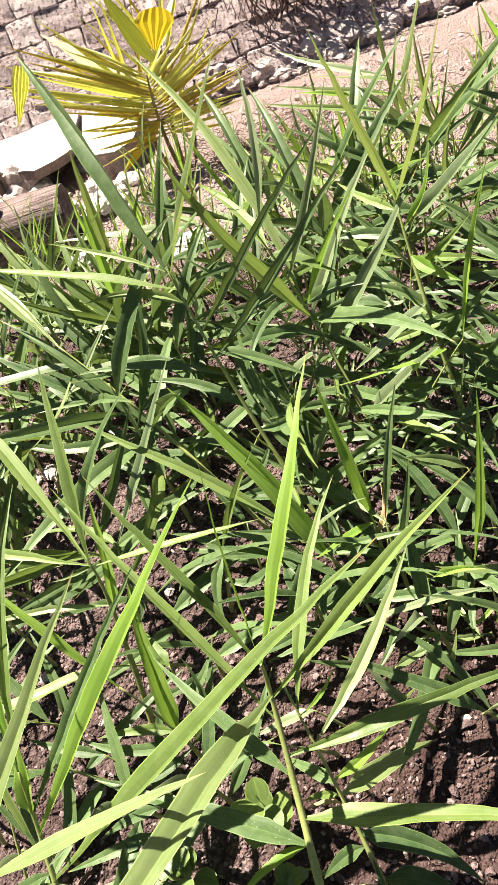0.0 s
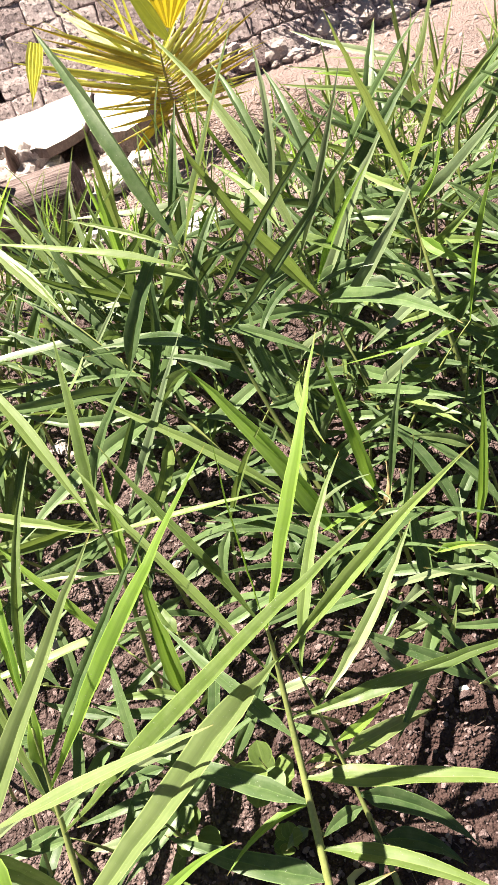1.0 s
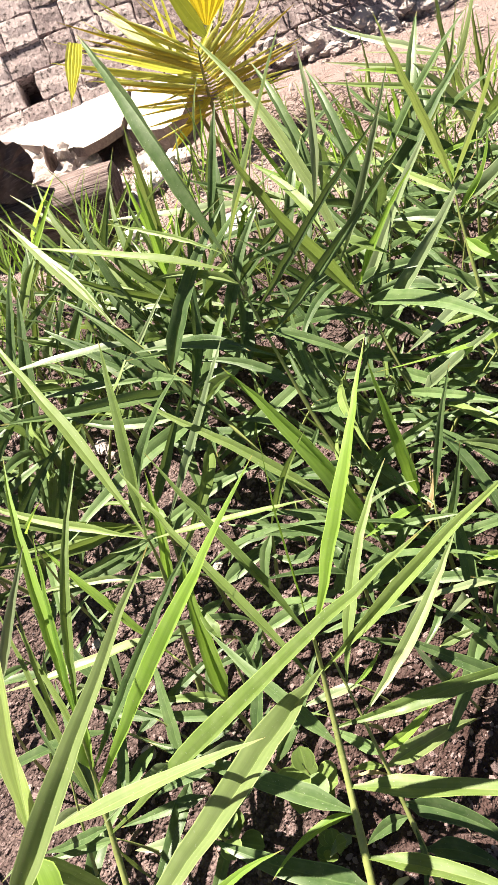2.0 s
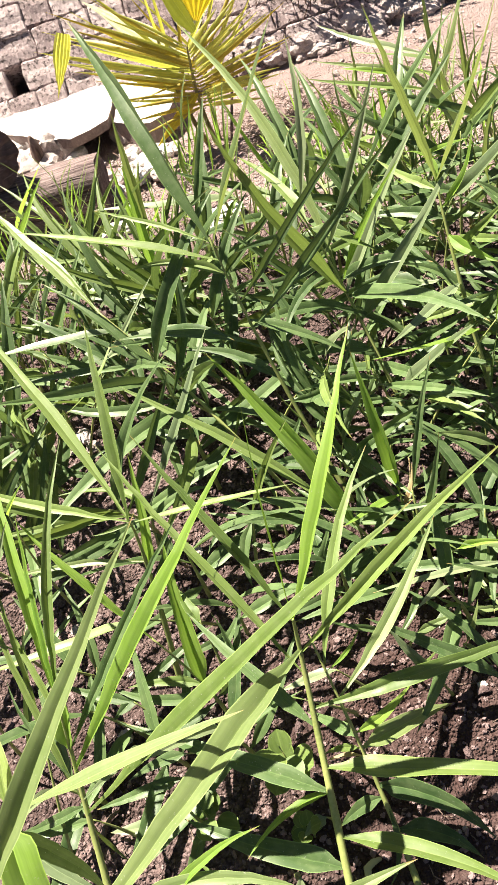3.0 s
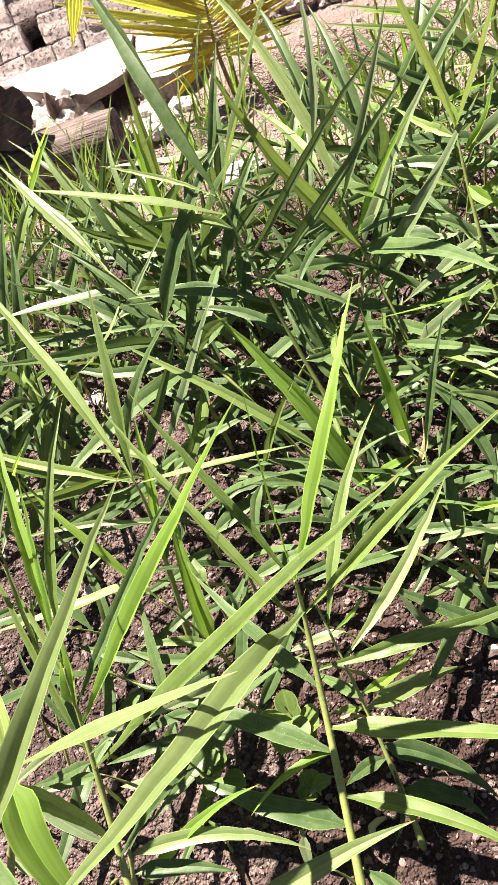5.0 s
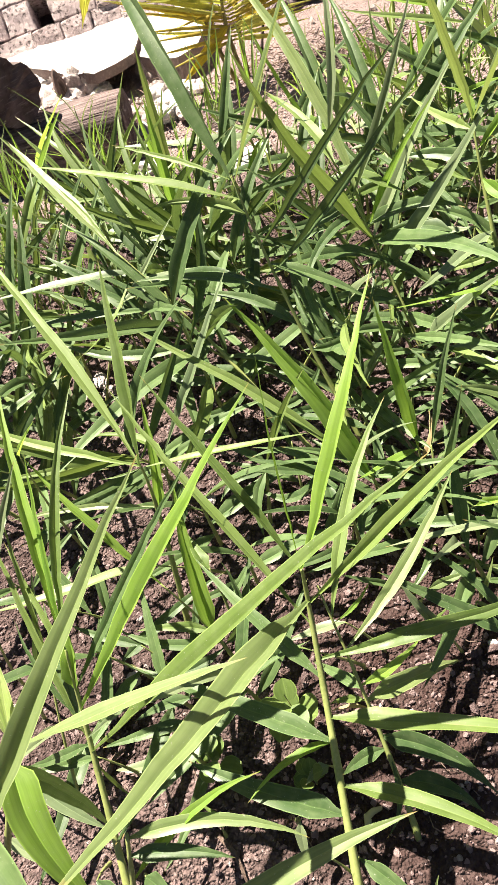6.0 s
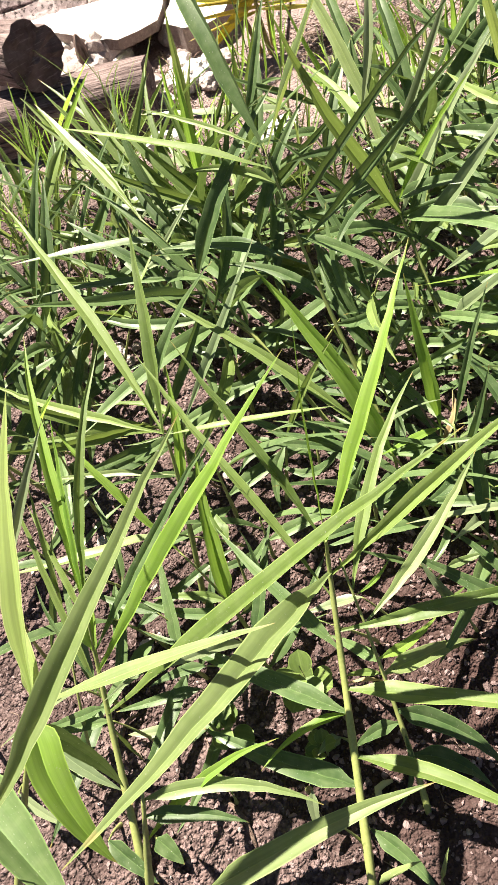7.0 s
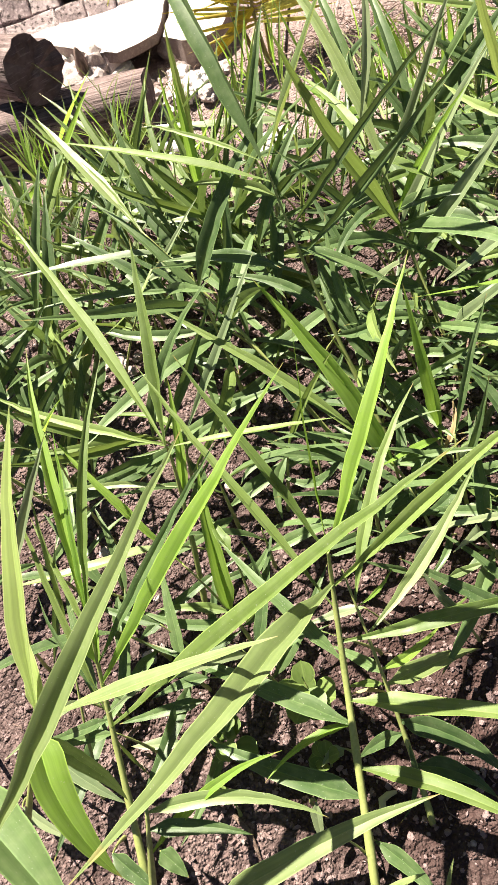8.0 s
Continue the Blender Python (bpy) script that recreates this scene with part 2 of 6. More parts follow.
# ---- ground ----
def ground_height(x, y):
    near = math.exp(-max(0.0, abs(x - 0.2) - 2.0) * 0.8) * math.exp(-max(0.0, abs(y - 1.6) - 2.6) * 0.8)
    p = Vector((x, y, 0))
    h = 0.035 * noise.noise(p * 1.7) + 0.020 * noise.noise(p * 5.1)
    bed = 1.0 if y + 0.16 * x < 2.7 else 0.35
    h += bed * (0.016 * noise.noise(p * 13) + 0.010 * abs(noise.noise(p * 31)) + 0.007 * noise.noise(p * 67) + 0.004 * noise.noise(p * 140))
    rise = min(1.0, max(0.0, (y - 3.74) / 0.20))
    return h * near + 0.10 * rise * rise * (3 - 2 * rise)


def axis(lo, hi, step, far):
    inner = list(np.arange(lo, hi + step / 2, step))
    grow, out = step, []
    a = 0.0
    while a < far:
        grow *= 1.5
        a += grow
        out.append(a)
    return [lo - v for v in reversed(out)] + inner + [hi + v for v in out]


def build_ground():
    xs, ys = axis(-1.0, 1.9, 0.0125, 400), axis(0.0, 4.0, 0.0125, 400)
    verts = [(x, y, ground_height(x, y)) for y in ys for x in xs]
    w = len(xs)
    faces = [(j * w + i, j * w + i + 1, (j + 1) * w + i + 1, (j + 1) * w + i) for j in range(len(ys) - 1) for i in range(w - 1)]
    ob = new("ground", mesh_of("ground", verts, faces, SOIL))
    return tagged(ob, "dark crumbly bed soil running out into a pale trodden path", "ground", kind="structure")


build_ground()


# ---- ginger ----
def blade_mesh(length, width, sx, sz, seed, material, fold, rows=16):
    """A ginger blade along +y from the origin to (0, length, 0), its upper face towards +z."""
    rnd = random.Random(seed)
    full = rnd.uniform(0.34, 0.48) if width < 0.085 * length else rnd.uniform(0.15, 0.28)
    twist, wave, phase = rnd.uniform(-0.5, 0.5), rnd.uniform(0.03, 0.14), rnd.uniform(0, 6.3)
    verts, uvs, faces = [], [], []
    cols = (-1.0, -0.64, -0.30, 0.0, 0.0, 0.30, 0.64, 1.0)  # two arched halves meet in a crease
    for i in range(rows + 1):
        s = i / rows
        rise = min(1.0, s / full)
        half = width / 2 * (0.14 + 0.86 * rise * rise * (3 - 2 * rise)) * max(0.012, 1 - s ** 2.2)
        bow = 4 * s * (1 - s)
        skew = 0.35 * math.sin(2 * math.pi * s) * (rnd.random() * 0.02)
        cx, cz = (sx * bow + skew) * length, sz * bow * length
        a = twist * (s - 0.4)
        fl = fold * (1.25 - 0.55 * min(1, s * 1.4))
        for u in cols:
            lx = u * half
            lz = (abs(u) - 0.40 * u * u) * 1.25 * half * fl + wave * half * math.sin(s * 13 + phase + (1.7 if u > 0 else 0)) * abs(u)
            verts.append((cx + lx * math.cos(a) - lz * math.sin(a), s * length, cz + lx * math.sin(a) + lz * math.cos(a)))
            uvs.append((0.5 + u / 2, s))
    for i in range(rows):
        for k in (0, 1, 2, 4, 5, 6):
            q = i * 8 + k
            faces.append((q, q + 1, q + 9, q + 8))
    return mesh_of("leaf", verts, faces, material, uvs)


SHOOT = {}
count = [0]


def ginger(base, mid, top, radius, label="leaning ginger plant with long narrow green leaves in the soil", group="ginger plants in the bed"):
    """A shoot on a parabola through three places; the base is in the soil."""
    ob = new("ginger_plant")
    ob.empty_display_size = 0.05
    ob.location = base
    tagged(ob, label, "ginger plant", group)
    b, m, t = Vector((0, 0, 0)), Vector(mid) - Vector(base), Vector(top) - Vector(base)
    SHOOT[ob.name] = (m, t)
    pts, radii = [], []
    for i in range(19):
        f = i / 18
        pts.append(shoot_at(ob, f) if i else Vector((0, 0, -0.03)))
        radii.append(radius * (1.15 - 0.85 * f) * (1.13 if i % 3 == 2 else 1.0))
    v, fc = tube(pts, radii, 8)
    child("stem", mesh_of("stem", v, fc, STEM), ob)
    return ob


def shoot_at(ob, f):
    m, t = SHOOT[ob.name]
    return m * (4 * f * (1 - f)) + t * (f * (2 * f - 1))


def blade(ob, f, az, el, length, width, sx, sz, roll, tone):
    """A blade from the shoot at its fraction f, towards azimuth az and elevation el."""
    count[0] += 1
    az, el = radians(az), radians(el)
    y = Vector((math.cos(az) * math.cos(el), math.sin(az) * math.cos(el), math.sin(el)))
    n = (Vector((0, 0, 1)) - y * y.z).normalized()
    n = Matrix.Rotation(radians(roll), 3, y) @ n
    x = y.cross(n)
    m = Matrix((x, y, n)).transposed().to_4x4()
    m.translation = shoot_at(ob, f)
    me = blade_mesh(length, width, sx, sz, count[0], LEAF[tone], ({'y': 1.15, 'g': 1.05, 'p': 0.9}.get(tone, 0.75)) if el > 0.5 else 0.5)
    return child("leaf", me, ob, m, "withered brown leaf" if tone == "b" else "")


# ---- ginger plants at the front ----
plant = ginger((-0.148, 0.098, 0.000), (-0.096, 0.425, 0.260), (-0.077, 0.489, 0.420), 0.0062)
blade(plant, 0.99, 53, 34.2, 0.430, 0.0301, 0.046, 0.033, -20, 'y')
blade(plant, 0.7, 5, 40.6, 0.436, 0.0267, -0.003, 0.017, 17, 'g')
blade(plant, 0.71, -125, 34.9, 0.560, 0.0468, -0.017, 0.025, 0, 'p')
blade(plant, 0.51, -2, 2.3, 0.400, 0.0278, -0.007, 0.034, 26, 'g')
blade(plant, 0.37, -20, -0.3, 0.362, 0.0373, 0.003, 0.024, -20, 'g')
blade(plant, 0.24, -33, 0.5, 0.289, 0.0351, -0.052, 0.022, -27, 'g')
blade(plant, 0.32, 146, 3.6, 0.355, 0.0348, -0.006, 0.016, 6, 'd')
blade(plant, 0.19, 149, 2, 0.266, 0.0396, -0.032, 0.022, 0, 'd')
blade(plant, 0.32, -165, -13.6, 0.161, 0.0169, 0.095, 0.023, 18, 'y')
blade(plant, 0.46, 123, 11.7, 0.282, 0.0244, -0.016, 0.033, -3, 'd')
blade(plant, 0.9, 119, 38, 0.364, 0.0175, -0.002, 0.030, 3, 'g')
blade(plant, 0.61, 119, 30.3, 0.488, 0.0190, -0.016, 0.019, 13, 'g')
blade(plant, 0.97, 77, 65.5, 0.337, 0.0036, -0.012, 0.039, 7, 'y')
plant = ginger((-0.032, 0.213, 0.000), (-0.039, 0.334, 0.120), (-0.065, 0.504, 0.340), 0.0050)
blade(plant, 0.91, 57, 20.5, 0.362, 0.0232, -0.049, 0.022, 4, 'g')
blade(plant, 0.9, 42, -16.2, 0.101, 0.0084, 0.062, 0.028, 24, 'y')
blade(plant, 0.82, 44, 1.7, 0.364, 0.0250, 0.035, 0.022, 13, 'p')
blade(plant, 0.66, 22, -34.6, 0.228, 0.0332, -0.015, 0.023, 11, 'p')
blade(plant, 0.53, -36, -21.8, 0.189, 0.0343, -0.093, 0.016, 17, 'd')
blade(plant, 0.34, -30, -17.7, 0.134, 0.0350, -0.103, 0.031, -6, 'd')
blade(plant, 0.48, 180, -42.2, 0.109, 0.0244, 0.050, 0.028, -17, 'd')
blade(plant, 0.7, 127, -27.2, 0.122, 0.0203, 0.009, 0.024, -12, 'd')
blade(plant, 0.66, 147, -47.1, 0.109, 0.0131, 0.034, 0.038, -20, 'g')
blade(plant, 0.63, 141, -53.1, 0.147, 0.0110, 0.032, 0.024, 4, 'b')
blade(plant, 0.71, 32, -24.2, 0.147, 0.0172, 0.048, 0.020, 19, 'y')
blade(plant, 0.46, -114, -40, 0.135, 0.0111, -0.140, 0.036, -6, 'd')
plant = ginger((-0.494, 0.191, 0.000), (-0.479, 0.409, 0.200), (-0.442, 0.497, 0.380), 0.0064)
blade(plant, 0.51, 7, 33.6, 0.716, 0.0433, 0.030, 0.030, -12, 'g')
blade(plant, 0.68, 28, 37.9, 0.575, 0.0417, 0.043, 0.038, -7, 'y')
blade(plant, 0.77, 34, 33.8, 0.396, 0.0205, -0.005, 0.016, 17, 'd')
blade(plant, 1, 73, 29.3, 0.408, 0.0187, -0.048, 0.037, 27, 'g')
blade(plant, 1, 92, 29.7, 0.444, 0.0225, -0.026, 0.039, 27, 'y')
blade(plant, 1, 87, 35, 0.296, 0.0119, 0.014, 0.023, -14, 'y')
blade(plant, 0.54, 101, 42.9, 0.389, 0.0164, 0.010, 0.025, -22, 'g')
blade(plant, 0.78, 69, 54, 0.120, 0.0344, 0.062, 0.020, -10, 'y')
blade(plant, 0.54, 167, -33.7, 0.208, 0.0196, -0.019, 0.018, -18, 'd')
blade(plant, 0.48, -65, -75.1, 0.137, 0.0080, 0.010, 0.019, 10, 'g')
blade(plant, 0.89, 108, 29.6, 0.219, 0.0124, 0.016, 0.026, -15, 'g')
blade(plant, 0.62, 115, 32.6, 0.195, 0.0100, -0.056, 0.035, 2, 'd')
plant = ginger((-0.346, 0.660, 0.000), (-0.306, 0.753, 0.270), (-0.293, 0.774, 0.410), 0.0055)
blade(plant, 1, 114, 24.2, 0.561, 0.0298, 0.004, 0.026, 16, 'g')
blade(plant, 1, 83, 40.6, 0.353, 0.0291, 0.027, 0.020, -20, 'g')
blade(plant, 0.99, 144, 1.6, 0.415, 0.0200, -0.028, 0.033, -20, 'g')
blade(plant, 0.96, -10, 3.3, 0.288, 0.0196, 0.032, 0.029, -14, 'g')
blade(plant, 0.96, 176, -2.8, 0.074, 0.0049, -0.047, 0.016, -24, 'g')
blade(plant, 0.54, 73, 53.2, 0.217, 0.0193, 0.026, 0.025, 25, 'y')
blade(plant, 0.6, 165, -1.6, 0.297, 0.0143, 0.031, 0.021, -27, 'p')
blade(plant, 0.38, 24, 55.4, 0.161, 0.0173, -0.041, 0.016, 32, 'd')
plant = ginger((-0.255, 0.554, 0.000), (-0.278, 0.603, 0.100), (-0.326, 0.643, 0.250), 0.0045)
blade(plant, 0.99, 130, 41.5, 0.322, 0.0205, -0.039, 0.031, 15, 'y')
blade(plant, 0.52, 83, 53.9, 0.291, 0.0328, -0.028, 0.027, 23, 'y')
blade(plant, 0.54, 165, 3.9, 0.145, 0.0205, 0.045, 0.021, -13, 'g')
blade(plant, 0.43, 161, 10.8, 0.197, 0.0232, -0.100, 0.034, -11, 'd')
blade(plant, 0.36, 177, 10.1, 0.189, 0.0187, -0.184, 0.022, -15, 'd')
blade(plant, 0.38, 51, 65, 0.197, 0.0186, 0.200, 0.037, 19, 'd')
plant = ginger((-0.242, 0.550, 0.000), (-0.237, 0.614, 0.120), (-0.240, 0.652, 0.240), 0.0040)
blade(plant, 0.99, 109, 9.1, 0.079, 0.0253, -0.061, 0.040, 17, 'g')
blade(plant, 0.69, 34, 24.7, 0.082, 0.0188, 0.119, 0.038, 13, 'd')
plant = ginger((-0.720, 0.173, 0.000), (-0.596, 0.277, 0.240), (-0.479, 0.347, 0.460), 0.0070)
blade(plant, 0.97, -4, 18.6, 0.353, 0.0288, 0.009, 0.017, -18, 'p')
blade(plant, 0.93, -69, -37.8, 0.213, 0.0519, 0.100, 0.029, -34, 'y')
blade(plant, 1, 78, 38.1, 0.389, 0.0359, -0.010, 0.031, -11, 'w')
blade(plant, 0.91, -42, -79.2, 0.246, 0.0262, -0.031, 0.031, 3, 'd')
blade(plant, 1, 96, 19.2, 0.122, 0.0230, 0.012, 0.031, 25, 'w')
plant = ginger((-0.491, 0.156, 0.000), (-0.454, 0.204, 0.120), (-0.414, 0.270, 0.250), 0.0080)
blade(plant, 0.7, 14, 28.3, 0.273, 0.0200, -0.067, 0.025, 14, 'y')
blade(plant, 0.97, -12, -5, 0.252, 0.0232, -0.086, 0.039, 7, 'p')
blade(plant, 0.87, -13, -5.8, 0.150, 0.0250, -0.050, 0.032, 16, 'd')
plant = ginger((0.123, 0.948, 0.000), (0.047, 1.128, 0.300), (-0.002, 1.247, 0.600), 0.0055)
blade(plant, 0.99, 105, 32.3, 0.610, 0.0597, 0.072, 0.037, -66, 'd')
blade(plant, 0.97, -3, 60.9, 0.421, 0.0308, 0.065, 0.022, 2, 'p')
blade(plant, 0.77, -36, 50.4, 0.517, 0.0203, 0.001, 0.037, 76, 'd')
blade(plant, 0.68, -13, 46.5, 0.485, 0.0254, 0.021, 0.027, 52, 'd')
blade(plant, 0.92, 149, 10.6, 0.481, 0.0332, -0.042, 0.038, 6, 'g')
blade(plant, 0.87, 154, 7.4, 0.216, 0.0206, 0.099, 0.020, -44, 'g')
blade(plant, 0.98, 132, 5.6, 0.330, 0.0128, 0.009, 0.037, -30, 'g')
blade(plant, 0.71, -33, -20.9, 0.213, 0.0269, -0.023, 0.035, 19, 'd')
blade(plant, 0.61, 158, 9.3, 0.334, 0.0259, 0.055, 0.037, -23, 'd')
blade(plant, 0.49, 142, 10, 0.266, 0.0269, 0.091, 0.037, -25, 'd')
blade(plant, 0.41, -9, 45.3, 0.217, 0.0236, 0.200, -0.018, 30, 'd')
blade(plant, 0.31, -119, 63.7, 0.239, 0.0113, 0.000, -0.008, -51, 'g')
plant = ginger((0.321, 1.061, 0.000), (0.268, 1.298, 0.300), (0.196, 1.359, 0.550), 0.0048)
blade(plant, 0.95, 65, 59.7, 0.339, 0.0221, 0.065, 0.038, -1, 's')
blade(plant, 0.53, 20, 51.5, 0.388, 0.0387, -0.014, 0.017, 6, 's')
blade(plant, 0.42, -4, 54.4, 0.424, 0.0404, 0.040, 0.018, 23, 's')
blade(plant, 0.71, -50, 66.8, 0.467, 0.0337, 0.069, 0.021, 59, 's')
blade(plant, 0.47, -159, 22, 0.311, 0.0358, 0.075, 0.016, -29, 'd')
blade(plant, 0.52, -65, 15.2, 0.415, 0.0441, -0.052, 0.037, 23, 'd')
blade(plant, 0.53, -150, 64.4, 0.581, 0.0380, -0.038, 0.024, -91, 'g')
blade(plant, 0.57, 104, 35.3, 0.800, 0.0323, 0.062, 0.029, -30, 'p')
blade(plant, 0.59, -35, 13.4, 0.222, 0.0322, -0.106, 0.035, 34, 'd')
blade(plant, 0.7, -174, 4, 0.198, 0.0273, -0.113, 0.021, -40, 'd')
blade(plant, 0.75, -173, 19.4, 0.207, 0.0255, 0.105, 0.039, -41, 'd')
blade(plant, 0.31, -168, 18.2, 0.282, 0.0311, 0.095, 0.018, -44, 'd')
blade(plant, 0.27, -70, 22.9, 0.288, 0.0299, 0.045, 0.037, 37, 'd')
blade(plant, 0.57, -9, 59.5, 0.304, 0.0193, -0.019, 0.033, 42, 'y')
blade(plant, 0.64, -133, -3.4, 0.254, 0.0244, 0.112, 0.031, -21, 'd')
blade(plant, 0.84, -35, -20.8, 0.156, 0.0390, 0.008, 0.038, -1, 'g')
blade(plant, 0.87, 105, 11, 0.317, 0.0283, 0.040, 0.035, -1, 'g')
plant = ginger((0.521, 1.075, 0.000), (0.504, 1.239, 0.320), (0.506, 1.341, 0.500), 0.0062)
blade(plant, 0.98, -130, 57, 0.542, 0.0210, 0.013, 0.019, -163, 'p')
blade(plant, 0.99, -100, 48.1, 0.647, 0.0336, 0.000, -0.016, 60, 'p')
blade(plant, 0.96, 120, 33.8, 0.106, 0.0135, 0.200, 0.133, -6, 'y')
blade(plant, 0.92, 105, -0.2, 0.228, 0.0206, -0.028, 0.023, -36, 'g')
blade(plant, 0.81, 2, 66.7, 0.187, 0.0214, 0.200, -0.016, -2, 'y')
blade(plant, 0.58, -38, 50.3, 0.184, 0.0250, 0.033, 0.028, 51, 'g')
blade(plant, 0.75, 139, -2.3, 0.184, 0.0294, 0.067, 0.022, -40, 'd')
blade(plant, 0.46, -147, 4.3, 0.270, 0.0309, -0.012, 0.020, -11, 's')
blade(plant, 0.43, 151, 29.9, 0.153, 0.0269, 0.118, 0.015, -28, 'd')
blade(plant, 0.29, -45, 57.8, 0.233, 0.0321, -0.000, 0.038, 48, 'd')
blade(plant, 0.21, -152, 18.5, 0.310, 0.0273, -0.063, 0.038, -25, 'd')
blade(plant, 0.29, -148, 27.3, 0.430, 0.0359, -0.192, 0.028, 17, 'y')
blade(plant, 0.67, -75, 1.1, 0.162, 0.0282, 0.040, 0.026, 46, 'y')
plant = ginger((0.187, 0.741, 0.000), (0.193, 0.814, 0.100), (0.194, 0.842, 0.160), 0.0045)
blade(plant, 0.99, 103, 69.9, 0.320, 0.0301, 0.026, 0.030, -45, 'y')
blade(plant, 0.87, -154, 18.7, 0.161, 0.0232, -0.000, 0.017, 10, 'y')
blade(plant, 0.73, -180, 9.8, 0.103, 0.0236, -0.200, 0.035, -31, 'd')
blade(plant, 0.64, 61, 32.5, 0.110, 0.0153, 0.171, 0.038, -25, 'b')
blade(plant, 0.73, -132, -12.5, 0.150, 0.0231, 0.158, 0.035, -15, 'd')
plant = ginger((0.213, 0.731, 0.000), (0.206, 0.770, 0.140), (0.208, 0.801, 0.200), 0.0045)
blade(plant, 0.97, 49, 55.9, 0.267, 0.0167, -0.011, 0.037, 12, 'd')
blade(plant, 0.68, -16, 28.3, 0.061, 0.0131, -0.139, 0.038, -9, 'g')
blade(plant, 0.44, 28, 71.7, 0.224, 0.0178, 0.050, 0.031, 13, 'd')
blade(plant, 0.36, -149, 5.1, 0.126, 0.0246, -0.088, 0.023, -17, 'd')
blade(plant, 0.29, -83, -13.1, 0.137, 0.0132, -0.200, 0.028, -9, 'g')
plant = ginger((0.145, 0.743, 0.000), (0.113, 0.773, 0.100), (0.081, 0.791, 0.180), 0.0050)
blade(plant, 0.93, 125, 48.8, 0.438, 0.0414, 0.051, 0.035, -44, 'y')
blade(plant, 0.98, 138, 27.1, 0.577, 0.0268, 0.032, 0.030, -25, 'g')
blade(plant, 0.83, 129, 19.2, 0.137, 0.0198, 0.090, 0.029, -18, 'd')
blade(plant, 0.71, -125, -27.1, 0.123, 0.0246, 0.187, 0.034, 7, 'd')
blade(plant, 0.89, 78, 30.3, 0.111, 0.0232, 0.135, 0.018, 11, 'd')
plant = ginger((0.021, 0.791, 0.000), (0.009, 0.830, 0.080), (-0.006, 0.851, 0.160), 0.0050)
blade(plant, 0.8, -95, -21.5, 0.131, 0.0274, -0.068, 0.032, 7, 'd')
blade(plant, 1, 158, 16.9, 0.137, 0.0215, 0.200, 0.030, -14, 'd')
blade(plant, 0.94, 157, -18.7, 0.157, 0.0270, -0.200, -0.150, -14, 'd')
plant = ginger((-0.141, 0.853, 0.000), (-0.116, 0.896, 0.100), (-0.104, 0.915, 0.150), 0.0045)
blade(plant, 1, -7, 62.7, 0.281, 0.0193, -0.021, 0.021, 52, 'g')
blade(plant, 1, 153, 27.1, 0.110, 0.0193, 0.069, 0.021, -21, 'd')
blade(plant, 0.81, -112, -33.5, 0.139, 0.0246, 0.120, 0.034, -11, 'd')
blade(plant, 0.75, -164, -5.7, 0.114, 0.0280, 0.200, 0.028, -19, 'd')
plant = ginger((-0.326, 0.923, 0.000), (-0.319, 0.964, 0.120), (-0.300, 0.990, 0.200), 0.0045)
blade(plant, 0.98, 37, 41.5, 0.396, 0.0273, 0.035, 0.035, 4, 's')
blade(plant, 0.9, 150, 3, 0.244, 0.0274, 0.172, 0.023, 20, 'g')
blade(plant, 0.81, 177, -24.7, 0.178, 0.0229, 0.023, 0.030, -30, 'd')
blade(plant, 0.72, 1, 14.9, 0.155, 0.0236, -0.120, 0.037, 18, 'd')
blade(plant, 0.57, -91, -28.3, 0.113, 0.0234, -0.200, 0.029, -6, 'd')
plant = ginger((0.036, 0.925, 0.000), (-0.136, 1.192, 0.250), (-0.294, 1.395, 0.440), 0.0048)
blade(plant, 0.99, 117, 18.1, 0.461, 0.0385, -0.009, 0.025, 7, 'p')
blade(plant, 1, 118, 18.7, 0.343, 0.0108, 0.036, 0.017, -25, 'g')
blade(plant, 0.87, 174, 3.9, 0.351, 0.0303, -0.027, 0.040, -1, 's')
blade(plant, 0.67, 168, 2.3, 0.457, 0.0211, 0.029, 0.030, -19, 'd')
blade(plant, 0.54, 158, 4.7, 0.401, 0.0302, -0.109, 0.017, -33, 'd')
blade(plant, 0.9, -147, -26.9, 0.236, 0.0143, -0.200, 0.005, 11, 'g')
blade(plant, 0.61, -28, 25.1, 0.149, 0.0215, -0.091, 0.030, 38, 'd')
blade(plant, 0.78, -35, 8.2, 0.255, 0.0276, -0.123, 0.038, 20, 'd')
blade(plant, 0.41, 141, 2.3, 0.264, 0.0254, -0.200, 0.018, -36, 'd')
blade(plant, 0.36, 166, -21.6, 0.179, 0.0274, -0.200, 0.025, -43, 'd')
blade(plant, 0.26, 12, 32, 0.156, 0.0230, 0.200, 0.031, 28, 'd')
plant = ginger((-0.606, 1.190, 0.000), (-0.596, 1.244, 0.070), (-0.589, 1.255, 0.100), 0.0045)
blade(plant, 0.69, 92, 45, 0.359, 0.0297, 0.015, 0.021, 10, 'g')
blade(plant, 0.64, 5, 15.8, 0.211, 0.0256, -0.019, 0.020, 37, 'd')
blade(plant, 0.57, 70, 49.2, 0.137, 0.0226, -0.155, 0.017, 33, 'd')
blade(plant, 0.57, 164, 12.8, 0.196, 0.0231, 0.161, 0.037, -29, 'd')
plant = ginger((-0.378, 1.333, 0.000), (-0.361, 1.450, 0.100), (-0.358, 1.477, 0.200), 0.0040)
blade(plant, 1, 152, 22.6, 0.261, 0.0249, -0.003, 0.030, -22, 'd')
blade(plant, 0.8, -61, -9.1, 0.254, 0.0254, -0.145, 0.019, 16, 'd')
plant = ginger((-0.650, 2.281, 0.000), (-0.593, 2.264, 0.180), (-0.542, 2.153, 0.340), 0.0040)
